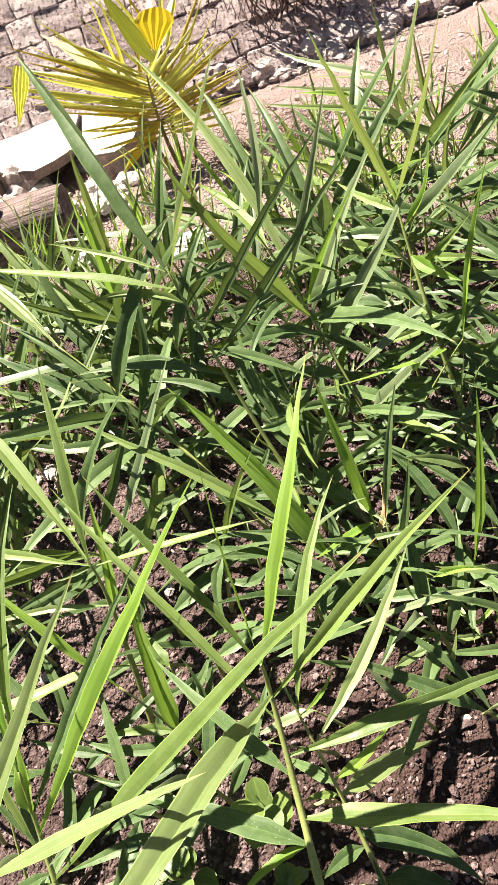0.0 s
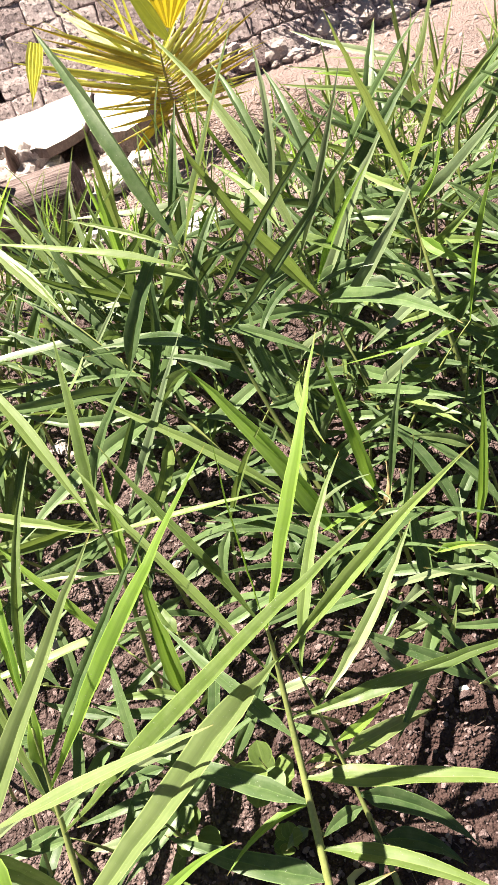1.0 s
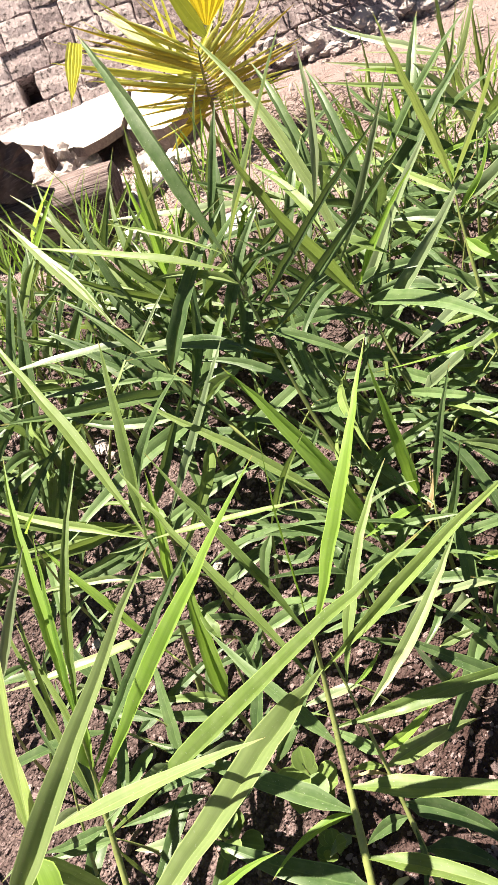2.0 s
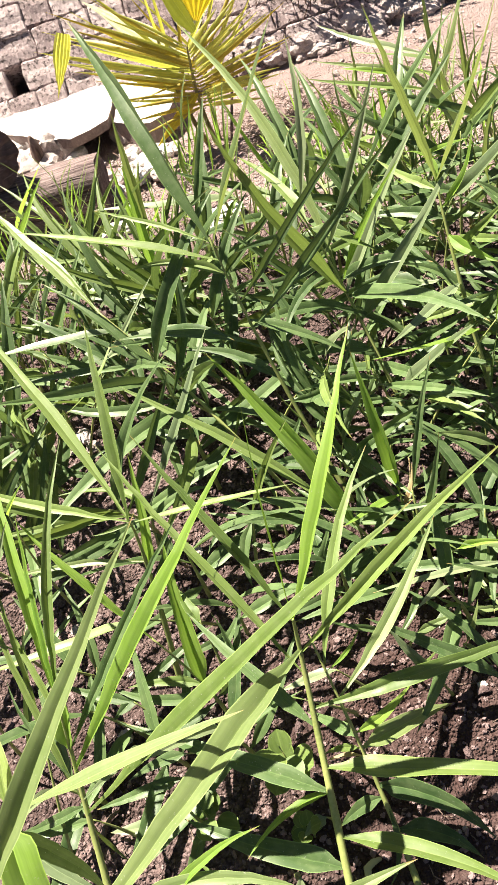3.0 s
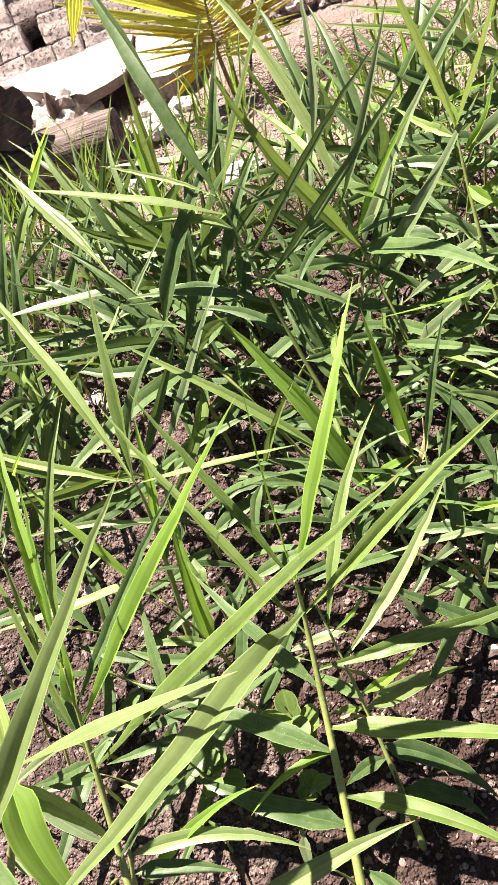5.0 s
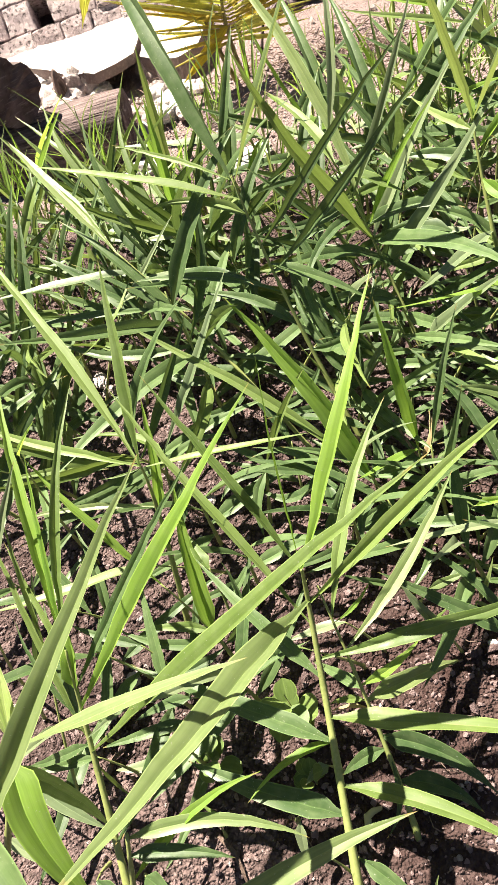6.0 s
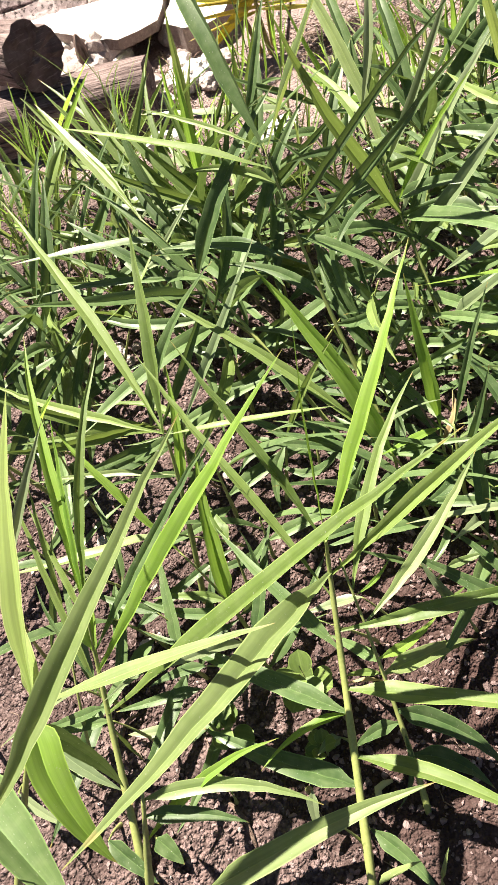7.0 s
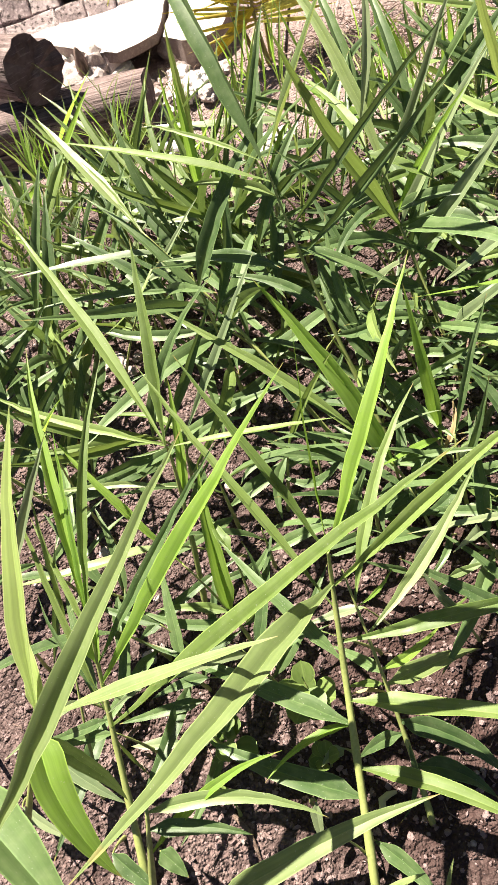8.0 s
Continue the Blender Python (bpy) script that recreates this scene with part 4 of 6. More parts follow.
blade(plant, 1, 135, 37.7, 0.164, 0.0251, 0.070, 0.024, -34, 'd')
plant = ginger((0.713, 1.206, 0.000), (0.678, 1.185, 0.125), (0.624, 1.164, 0.250), 0.0035)
blade(plant, 1, -178, 14.1, 0.205, 0.0268, 0.072, 0.037, -25, 'd')
plant = ginger((0.514, 1.037, 0.000), (0.483, 1.030, 0.075), (0.440, 1.024, 0.150), 0.0035)
blade(plant, 1, 177, 22.2, 0.132, 0.0289, 0.055, 0.031, -19, 's')
plant = ginger((0.549, 1.021, 0.000), (0.543, 1.016, 0.075), (0.525, 1.012, 0.150), 0.0035)
blade(plant, 1, 176, 18.8, 0.155, 0.0213, -0.079, 0.015, -39, 'd')
plant = ginger((0.385, 1.147, 0.000), (0.374, 1.112, 0.075), (0.368, 1.067, 0.150), 0.0035)
blade(plant, 1, -63, 11.6, 0.150, 0.0213, 0.052, 0.016, 14, 's')
plant = ginger((0.137, 0.962, 0.000), (0.138, 0.948, 0.040), (0.143, 0.930, 0.080), 0.0035)
blade(plant, 1, -42, 10, 0.116, 0.0263, 0.170, 0.035, 13, 'd')
plant = ginger((0.199, 0.817, 0.000), (0.201, 0.817, 0.030), (0.207, 0.819, 0.060), 0.0035)
blade(plant, 1, 12, 69.2, 0.150, 0.0212, 0.109, 0.016, 3, 's')
plant = ginger((0.028, 0.607, 0.000), (0.043, 0.611, 0.030), (0.063, 0.617, 0.060), 0.0035)
blade(plant, 1, 21, 52.2, 0.177, 0.0227, -0.016, 0.031, 6, 's')
plant = ginger((0.312, 0.596, 0.000), (0.310, 0.595, 0.020), (0.306, 0.595, 0.040), 0.0035)
blade(plant, 1, 156, 15.2, 0.153, 0.0132, -0.128, 0.019, -28, 'p')
plant = ginger((0.352, 0.660, 0.000), (0.350, 0.651, 0.030), (0.343, 0.641, 0.060), 0.0035)
blade(plant, 1, -162, -6.6, 0.087, 0.0101, -0.106, 0.015, -11, 'y')
plant = ginger((0.220, 0.636, 0.000), (0.214, 0.636, 0.025), (0.204, 0.634, 0.050), 0.0035)
blade(plant, 1, -159, -5.5, 0.104, 0.0167, -0.162, 0.029, 5, 's')
plant = ginger((0.179, 0.704, 0.000), (0.169, 0.691, 0.030), (0.156, 0.675, 0.060), 0.0035)
blade(plant, 1, -138, -10.7, 0.108, 0.0151, -0.097, 0.031, -10, 'd')
plant = ginger((0.253, 0.687, 0.000), (0.261, 0.683, 0.030), (0.270, 0.675, 0.060), 0.0035)
blade(plant, 1, -80, -5.9, 0.098, 0.0120, 0.027, 0.039, 2, 'p')
plant = ginger((0.304, 0.660, 0.000), (0.278, 0.673, 0.050), (0.245, 0.687, 0.100), 0.0035)
blade(plant, 1, 179, 0, 0.101, 0.0205, 0.095, 0.017, 5, 's')
plant = ginger((0.013, 0.743, 0.000), (0.017, 0.751, 0.030), (0.026, 0.760, 0.060), 0.0035)
blade(plant, 1, 3, 29.1, 0.123, 0.0177, -0.029, 0.024, 25, 'd')
plant = ginger((0.281, 0.960, 0.000), (0.249, 0.952, 0.060), (0.207, 0.946, 0.120), 0.0035)
blade(plant, 1, 174, -9.4, 0.123, 0.0270, -0.134, 0.017, -16, 'd')
plant = ginger((-0.792, 0.498, 0.000), (-0.725, 0.419, 0.175), (-0.640, 0.318, 0.350), 0.0035)
blade(plant, 1, -51, -11.5, 0.251, 0.0862, 0.026, 0.033, -45, 'd')
plant = ginger((-0.135, 0.216, 0.000), (-0.130, 0.212, 0.030), (-0.123, 0.204, 0.060), 0.0035)
blade(plant, 1, -53, -13.8, 0.126, 0.0279, -0.055, 0.019, 8, 'd')
plant = ginger((-0.335, 0.296, 0.000), (-0.333, 0.298, 0.015), (-0.333, 0.302, 0.030), 0.0035)
blade(plant, 1, 124, 22.2, 0.053, 0.0117, 0.082, 0.024, 28, 'g')
plant = ginger((-0.457, 0.419, 0.000), (-0.476, 0.427, 0.060), (-0.504, 0.435, 0.120), 0.0035)
blade(plant, 1, -178, 9.7, 0.119, 0.0221, -0.001, 0.022, -6, 'd')
plant = ginger((-0.704, 0.438, 0.000), (-0.649, 0.425, 0.110), (-0.581, 0.401, 0.220), 0.0035)
blade(plant, 1, -41, -23, 0.154, 0.0265, 0.050, 0.037, -2, 's')
plant = ginger((-0.717, 0.406, 0.000), (-0.700, 0.385, 0.050), (-0.677, 0.359, 0.100), 0.0035)
blade(plant, 1, -38, -22.1, 0.106, 0.0180, 0.033, 0.019, 3, 's')
plant = ginger((-0.536, 0.305, 0.000), (-0.535, 0.287, 0.040), (-0.530, 0.264, 0.080), 0.0035)
blade(plant, 1, -45, -17.1, 0.102, 0.0304, -0.003, 0.032, 8, 'd')
plant = ginger((-0.476, 0.273, 0.000), (-0.470, 0.267, 0.025), (-0.461, 0.259, 0.050), 0.0035)
blade(plant, 1, -48, -19.7, 0.059, 0.0317, -0.019, 0.030, 1, 'd')
plant = ginger((-0.138, 0.239, 0.000), (-0.142, 0.226, 0.050), (-0.154, 0.212, 0.100), 0.0035)
blade(plant, 1, -173, -12.2, 0.189, 0.0260, 0.036, 0.017, -2, 'd')
plant = ginger((-0.134, 0.179, 0.000), (-0.143, 0.192, 0.060), (-0.162, 0.204, 0.120), 0.0035)
blade(plant, 1, -173, -24.5, 0.096, 0.0080, 0.168, 0.031, 29, 'g')
plant = ginger((-0.169, 0.120, 0.000), (-0.152, 0.126, 0.030), (-0.131, 0.132, 0.060), 0.0035)
blade(plant, 1, 10, 30, 0.080, 0.0158, -0.004, 0.020, -34, 'p')
plant = ginger((-0.041, 0.120, 0.000), (-0.042, 0.123, 0.015), (-0.041, 0.127, 0.030), 0.0035)
blade(plant, 1, 55, 53.5, 0.062, 0.0072, -0.007, 0.022, 6, 'p')
plant = ginger((-0.214, 0.291, 0.000), (-0.204, 0.282, 0.050), (-0.195, 0.265, 0.100), 0.0035)
blade(plant, 1, -98, -49.2, 0.079, 0.0199, 0.019, 0.033, 16, 's')
plant = ginger((-0.685, 0.641, 0.000), (-0.650, 0.631, 0.175), (-0.589, 0.629, 0.350), 0.0035)
blade(plant, 1, 16, 54.3, 0.308, 0.0240, 0.022, 0.034, 33, 's')
plant = ginger((-0.537, 0.911, 0.000), (-0.530, 0.885, 0.225), (-0.491, 0.843, 0.450), 0.0035)
blade(plant, 1, -27, 49.5, 0.131, 0.0137, 0.063, 0.034, 22, 'y')
plant = ginger((-0.573, 0.366, 0.000), (-0.546, 0.447, 0.150), (-0.512, 0.551, 0.300), 0.0035)
blade(plant, 1, 73, 62.7, 0.248, 0.0137, 0.031, 0.028, -5, 'g')
plant = ginger((-0.707, 2.278, 0.000), (-0.719, 2.297, 0.050), (-0.729, 2.323, 0.100), 0.0035)
blade(plant, 1, 83, 59.4, 0.349, 0.0200, 0.062, 0.029, -26, 'y')
plant = ginger((-0.681, 1.950, 0.000), (-0.683, 1.959, 0.075), (-0.687, 1.979, 0.150), 0.0035)
blade(plant, 1, 103, 63.7, 0.279, 0.0358, 0.025, 0.038, 10, 'g')
plant = ginger((-0.617, 1.760, 0.000), (-0.612, 1.762, 0.060), (-0.600, 1.770, 0.120), 0.0035)
blade(plant, 1, 42, 48.1, 0.242, 0.0367, -0.045, 0.027, 19, 's')
plant = ginger((-0.619, 1.755, 0.000), (-0.622, 1.788, 0.075), (-0.632, 1.830, 0.150), 0.0035)
blade(plant, 1, 131, 10.4, 0.277, 0.0296, 0.006, 0.038, 13, 'y')
plant = ginger((-0.654, 1.771, 0.000), (-0.656, 1.780, 0.050), (-0.653, 1.794, 0.100), 0.0035)
blade(plant, 1, 42, 59.4, 0.349, 0.0215, 0.030, 0.026, 38, 'g')
plant = ginger((-0.379, 1.642, 0.000), (-0.387, 1.642, 0.100), (-0.409, 1.651, 0.200), 0.0035)
blade(plant, 1, 146, 9, 0.320, 0.0152, 0.044, 0.030, -37, 'g')
plant = ginger((-0.491, 1.392, 0.000), (-0.420, 1.395, 0.150), (-0.325, 1.400, 0.300), 0.0035)
blade(plant, 1, 5, -4.5, 0.252, 0.0463, -0.120, 0.025, 3, 's')
plant = ginger((-0.014, 1.513, 0.000), (-0.019, 1.543, 0.125), (-0.042, 1.583, 0.250), 0.0035)
blade(plant, 1, 151, 0, 0.276, 0.0406, 0.054, 0.025, -14, 's')
plant = ginger((-0.258, 1.730, 0.000), (-0.258, 1.750, 0.100), (-0.269, 1.782, 0.200), 0.0035)
blade(plant, 1, 136, 12.6, 0.229, 0.0338, -0.069, 0.022, -1, 'p')
plant = ginger((-0.685, 1.728, 0.000), (-0.695, 1.731, 0.060), (-0.713, 1.740, 0.120), 0.0035)
blade(plant, 1, 142, 0, 0.194, 0.0277, 0.044, 0.032, -27, 's')
plant = ginger((-0.649, 1.537, 0.000), (-0.639, 1.539, 0.050), (-0.631, 1.548, 0.100), 0.0035)
blade(plant, 1, 104, 48.5, 0.267, 0.0207, -0.036, 0.036, -29, 'g')
plant = ginger((-0.138, 2.032, 0.000), (-0.129, 2.027, 0.050), (-0.115, 2.017, 0.100), 0.0035)
blade(plant, 1, -44, 70.1, 0.319, 0.0245, 0.160, 0.016, 53, 'g')
plant = ginger((-0.103, 1.849, 0.000), (-0.095, 1.855, 0.060), (-0.078, 1.863, 0.120), 0.0035)
blade(plant, 1, 11, 78.6, 0.235, 0.0186, 0.039, 0.024, 58, 'd')
plant = ginger((-0.196, 1.852, 0.000), (-0.203, 1.860, 0.060), (-0.217, 1.875, 0.120), 0.0035)
blade(plant, 1, 137, 75.9, 0.237, 0.0169, -0.022, 0.018, -16, 'y')
plant = ginger((-0.532, 2.320, 0.000), (-0.520, 2.318, 0.050), (-0.502, 2.310, 0.100), 0.0035)
blade(plant, 1, -46, 47.4, 0.339, 0.0224, 0.000, 0.038, 23, 'g')
plant = ginger((-0.598, 2.472, 0.000), (-0.584, 2.471, 0.050), (-0.563, 2.466, 0.100), 0.0035)
blade(plant, 1, -24, 65.3, 0.220, 0.0193, 0.000, -0.087, 25, 'g')
plant = ginger((-0.310, 2.350, 0.000), (-0.297, 2.326, 0.050), (-0.279, 2.296, 0.100), 0.0035)
blade(plant, 1, -57, 45.2, 0.352, 0.0187, -0.021, 0.019, 97, 'd')

# ---- lower plants between them ----
plant = ginger((-0.348, 1.722, 0.000), (-0.391, 1.714, 0.265), (-0.453, 1.706, 0.500), 0.0055)
blade(plant, 1, 30, 41, 0.181, 0.0155, -0, 0.035, 36, 'y')
blade(plant, 1, -145, -45, 0.254, 0.029, 0, 0.035, -35, 'g')
blade(plant, 0.44, 226, 34, 0.193, 0.0232, 0.038, 0.027, 6, 'g')
blade(plant, 0.55, 64, 4, 0.167, 0.0201, 0.043, 0.089, 3, 'g')
plant = ginger((-0.347, 1.715, 0.000), (-0.349, 1.715, 0.238), (-0.370, 1.716, 0.450), 0.0055)
blade(plant, 1, 129, 38, 0.209, 0.016, 0, 0.035, -15, 'g')
blade(plant, 0.67, 112, 8, 0.197, 0.0236, -0.008, 0.043, -3, 'd')
blade(plant, 0.43, 293, 2, 0.124, 0.0149, 0.013, 0.042, 2, 'g')
plant = ginger((-0.247, 1.889, 0.000), (-0.273, 1.880, 0.185), (-0.313, 1.871, 0.350), 0.0055)
blade(plant, 1, 3, 62, 0.216, 0.0216, -0, 0.035, 57, 'd')
blade(plant, 0.65, 24, 25, 0.211, 0.0254, -0.006, 0.035, -4, 'g')
blade(plant, 0.63, 72, 34, 0.152, 0.0183, 0.021, 0.042, 5, 'd')
plant = ginger((-0.125, 1.544, 0.000), (-0.131, 1.584, 0.185), (-0.151, 1.623, 0.350), 0.0055)
blade(plant, 1, 75, 76, 0.279, 0.0279, 0, 0.035, 14, 'y')
blade(plant, 1, 104, 54, 0.249, 0.0187, 0, 0.035, -6, 'g')
blade(plant, 0.42, 9, 3, 0.156, 0.0187, 0.046, 0.043, 11, 'g')
blade(plant, 0.26, 104, 31, 0.217, 0.026, -0.009, 0.095, 7, 'd')
plant = ginger((-0.092, 1.514, 0.000), (-0.102, 1.509, 0.159), (-0.125, 1.505, 0.300), 0.0055)
blade(plant, 1, 19, 69, 0.321, 0.0188, 0, 0.035, 47, 'd')
blade(plant, 1, 57, 66, 0.273, 0.0151, 0, 0.035, 22, 'y')
blade(plant, 0.52, 49, 38, 0.158, 0.019, -0.017, 0.021, -27, 'd')
blade(plant, 0.47, 290, 23, 0.22, 0.0264, -0.006, 0.037, 25, 'd')
plant = ginger((0.612, 1.939, 0.000), (0.599, 1.933, 0.159), (0.575, 1.927, 0.300), 0.0055)
blade(plant, 1, 77, 77, 0.164, 0.0175, -0, 0.035, -3, 'y')
blade(plant, 1, 179, 36, 0.169, 0.0192, -0, 0.035, -41, 'g')
blade(plant, 0.67, 118, 10, 0.206, 0.0247, 0.047, 0.02, -20, 'g')
blade(plant, 0.32, 40, 24, 0.199, 0.0238, 0.003, 0.062, -5, 'g')
plant = ginger((0.659, 1.659, 0.000), (0.645, 1.689, 0.185), (0.616, 1.718, 0.350), 0.0055)
blade(plant, 1, 53, 67, 0.119, 0.0161, 0, 0.035, 11, 'g')
blade(plant, 1, -69, 30, 0.203, 0.0183, 0, 0.035, 34, 'y')
blade(plant, 0.84, 226, 24, 0.188, 0.0225, -0.019, 0.093, -2, 'g')
blade(plant, 0.81, 182, 25, 0.164, 0.0197, -0.011, 0.04, 6, 'g')
plant = ginger((0.488, 2.126, 0.000), (0.483, 2.117, 0.133), (0.469, 2.108, 0.250), 0.0055)
blade(plant, 1, 97, 60, 0.196, 0.0157, -0, 0.035, -12, 'y')
blade(plant, 1, 159, 27, 0.11, 0.0211, -0, 0.035, -34, 'g')
blade(plant, 0.34, 291, 36, 0.138, 0.0165, -0.013, 0.066, -9, 'd')
blade(plant, 0.3, 232, 13, 0.21, 0.0253, -0.013, 0.034, 23, 'd')
plant = ginger((0.822, 1.860, 0.000), (0.798, 1.894, 0.223), (0.757, 1.929, 0.420), 0.0055)
blade(plant, 1, 157, 15, 0.376, 0.022, -0.027, 0.038, -35, 'g')
blade(plant, 0.3, 129, 4, 0.201, 0.0242, -0.032, 0.099, 10, 'd')
blade(plant, 0.71, 349, 26, 0.132, 0.0158, 0.018, 0.08, 7, 'g')
plant = ginger((0.720, 2.066, 0.000), (0.711, 2.062, 0.238), (0.684, 2.058, 0.450), 0.0055)
blade(plant, 1, 164, 18, 0.162, 0.0194, -0, 0.035, -36, 'y')
blade(plant, 0.43, 341, 32, 0.136, 0.0164, 0.018, 0.064, 28, 'g')
blade(plant, 0.26, 88, 8, 0.195, 0.0234, 0.045, 0.027, -14, 'g')

# ---- ginger plants behind ----
def grown(seed, height, leaves, lean_az, lean, tones, lengths=(0.22, 0.38), ratio=(0.075, 0.105), rise=(-8, 32), turn=None):
    """A whole plant at the origin, with blades in two ranks up the shoot."""
    rnd = random.Random(seed)
    la = radians(lean_az)
    top = Vector((math.cos(la) * math.sin(lean), math.sin(la) * math.sin(lean), math.cos(lean))) * height
    mid = top * 0.5 + Vector((-top.x, -top.y, 0)) * 0.12
    plant = ginger((0, 0, 0), mid, top, 0.0055 if height > 0.3 else 0.0042, "ginger shoot with two ranks of narrow green leaves")
    side = rnd.uniform(0, 360)
    for i in range(leaves):
        f = 0.22 + 0.78 * (i + rnd.random() * 0.5) / leaves
        az = side + 180 * (i % 2) + rnd.uniform(-28, 28)
        el = min(86, rnd.uniform(*rise) + 34 * f * f)
        length = rnd.uniform(*lengths)
        blade(plant, min(f, 1), az, el, length, length * rnd.uniform(*ratio), rnd.uniform(-0.04, 0.04), rnd.uniform(0.02, 0.10), rnd.uniform(-30, 30) if turn is None else math.copysign(rnd.uniform(*turn), math.cos(radians(az))), rnd.choice(tones))
    return plant


def plant_rows():
    rnd = random.Random(7)
    # rear rows mix in pale tones that carry the backlight in their colour
    far = [grown(40 + k, rnd.uniform(0.36, 0.56), rnd.randint(7, 9), rnd.uniform(70, 150), rnd.uniform(0.1, 0.4), "ypwppyg", (0.18, 0.33), (0.034, 0.050), (10, 50), (5, 55)) for k in range(7)]
    back = [grown(50 + k, rnd.uniform(0.34, 0.50), rnd.randint(6, 8), rnd.uniform(70, 150), rnd.uniform(0.1, 0.4), "ypwypp", (0.18, 0.32), (0.034, 0.050), (15, 55)) for k in range(5)]
    thin = [grown(80 + k, rnd.uniform(0.28, 0.44), rnd.randint(6, 8), rnd.uniform(70, 150), rnd.uniform(0.05, 0.3), "gpgyyp", (0.22, 0.38), (0.030, 0.048), (25, 60)) for k in range(6)]
    # mid and low plants mostly take the tone with shade painted in
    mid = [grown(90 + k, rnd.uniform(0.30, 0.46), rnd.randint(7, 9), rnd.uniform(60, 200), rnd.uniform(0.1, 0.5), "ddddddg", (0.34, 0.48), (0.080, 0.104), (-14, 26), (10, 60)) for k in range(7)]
    airy = [grown(100 + k, rnd.uniform(0.30, 0.42), rnd.randint(6, 8), rnd.uniform(60, 200), rnd.uniform(0.1, 0.4), "dggdgps", (0.30, 0.42), (0.050, 0.068), (5, 45)) for k in range(5)]
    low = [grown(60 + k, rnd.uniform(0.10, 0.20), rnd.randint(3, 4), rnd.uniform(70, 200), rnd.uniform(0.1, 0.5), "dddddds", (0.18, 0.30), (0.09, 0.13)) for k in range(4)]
    spots = []
    for gy in np.arange(1.75, 3.20, 0.165):
        for gx in np.arange(-0.95, 1.75, 0.165):
            x, y = gx + rnd.uniform(-0.07, 0.07), gy + rnd.uniform(-0.07, 0.07)
            if x < 0.22:
                if y < (2.50 if x < -0.2 else 2.58) and rnd.random() < 0.80:
                    spots.append((x, y, thin, rnd.uniform(0.65, 0.95)))
            elif y < 2.40 + 0.25 * max(0, x - 0.35) and y < 2.70:
                if y < 2.15:
                    spots.append((x, y, far, rnd.uniform(0.55, 0.82)))
                elif rnd.random() < 0.68:
                    spots.append((x, y, back, rnd.uniform(0.6, 0.85)))
    # broad leaves shaded by the tall plants; a dark tone adds to that shade
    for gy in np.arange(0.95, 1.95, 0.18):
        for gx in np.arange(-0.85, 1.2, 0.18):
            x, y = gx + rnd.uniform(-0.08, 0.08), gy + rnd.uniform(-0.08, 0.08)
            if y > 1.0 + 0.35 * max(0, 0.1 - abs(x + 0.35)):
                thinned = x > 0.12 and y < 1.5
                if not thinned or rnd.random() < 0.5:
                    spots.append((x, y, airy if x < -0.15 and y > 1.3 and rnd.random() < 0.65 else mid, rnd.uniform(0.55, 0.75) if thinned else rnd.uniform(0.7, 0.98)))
    # a few young shoots by the front plants
    for x, y in ((0.46, 0.86), (0.62, 0.92), (0.55, 0.70), (0.36, 0.78), (-0.25, 0.85), (-0.05, 0.92), (-0.62, 0.80), (0.10, 0.80),
                 (0.06, 0.88), (0.14, 0.93), (0.03, 0.74), (-0.19, 0.73), (-0.36, 0.52), (-0.23, 0.49), 
                 (0.13, 0.68), (0.23, 0.60), (0.30, 0.67), (0.40, 0.66), (0.20, 0.78), (-0.43, 0.60), (-0.50, 0.74), (-0.52, 0.50), (-0.34, 0.40), (0.24, 0.46), (0.34, 0.54),
                 (0.34, 0.98), (0.44, 1.04), (0.54, 1.10), (0.66, 1.02), (0.40, 1.18), (0.52, 1.24), (0.64, 1.20), (0.30, 1.12), (0.74, 1.12), (0.24, 1.22), (0.70, 0.80), (0.50, 0.96)):
        spots.append((x, y, low, rnd.uniform(0.8, 1.1)))
    used = set()
    for i, (x, y, stock, size) in enumerate(spots):
        m = pose(x, y, ground_height(x, y), 0, 0, rnd.uniform(-60, 60)) @ Matrix.Scale(size, 4)
        src = stock[rnd.randrange(len(stock))]
        if src.name in used:
            copy_thing(src, m).matrix_basis = m
        else:
            used.add(src.name)
            src.matrix_basis = m
    for src in far + back + thin + mid + airy + low:
        if src.name not in used:
            x, y = rnd.uniform(0.3, 1.2), rnd.uniform(1.9, 2.3)
            src.matrix_basis = pose(x, y, ground_height(x, y)) @ Matrix.Scale(0.75, 4)


plant_rows()


# ---- wall, slab and logs behind the bed ----
def wall_block(w, h, d, seed):
    """A squared, pitted stone with worn corners."""
    bm = bmesh.new()
    bmesh.ops.create_cube(bm, size=1.0)
    bmesh.ops.scale(bm, vec=(w, d, h), verts=bm.verts)
    bmesh.ops.bevel(bm, geom=list(bm.edges), offset=0.007, segments=1, affect="EDGES")
    rnd = random.Random(seed)
    bmesh.ops.subdivide_edges(bm, edges=[e for e in bm.edges if e.calc_length() > 0.05], cuts=2, use_grid_fill=True)
    for v in bm.verts:
        p = v.co + Vector((seed * 1.7, 0, 0))
        v.co += noise.noise_vector(p * 14) * 0.008 + Vector((rnd.uniform(-1, 1), rnd.uniform(-1, 1), rnd.uniform(-1, 1))) * 0.003
    me = bpy.data.meshes.new("stone")
    bm.to_mesh(me)
    bm.free()
    me.materials.append(WALL_STONE)
    return me


BATTER = radians(43)  # the wall leans back into its bank


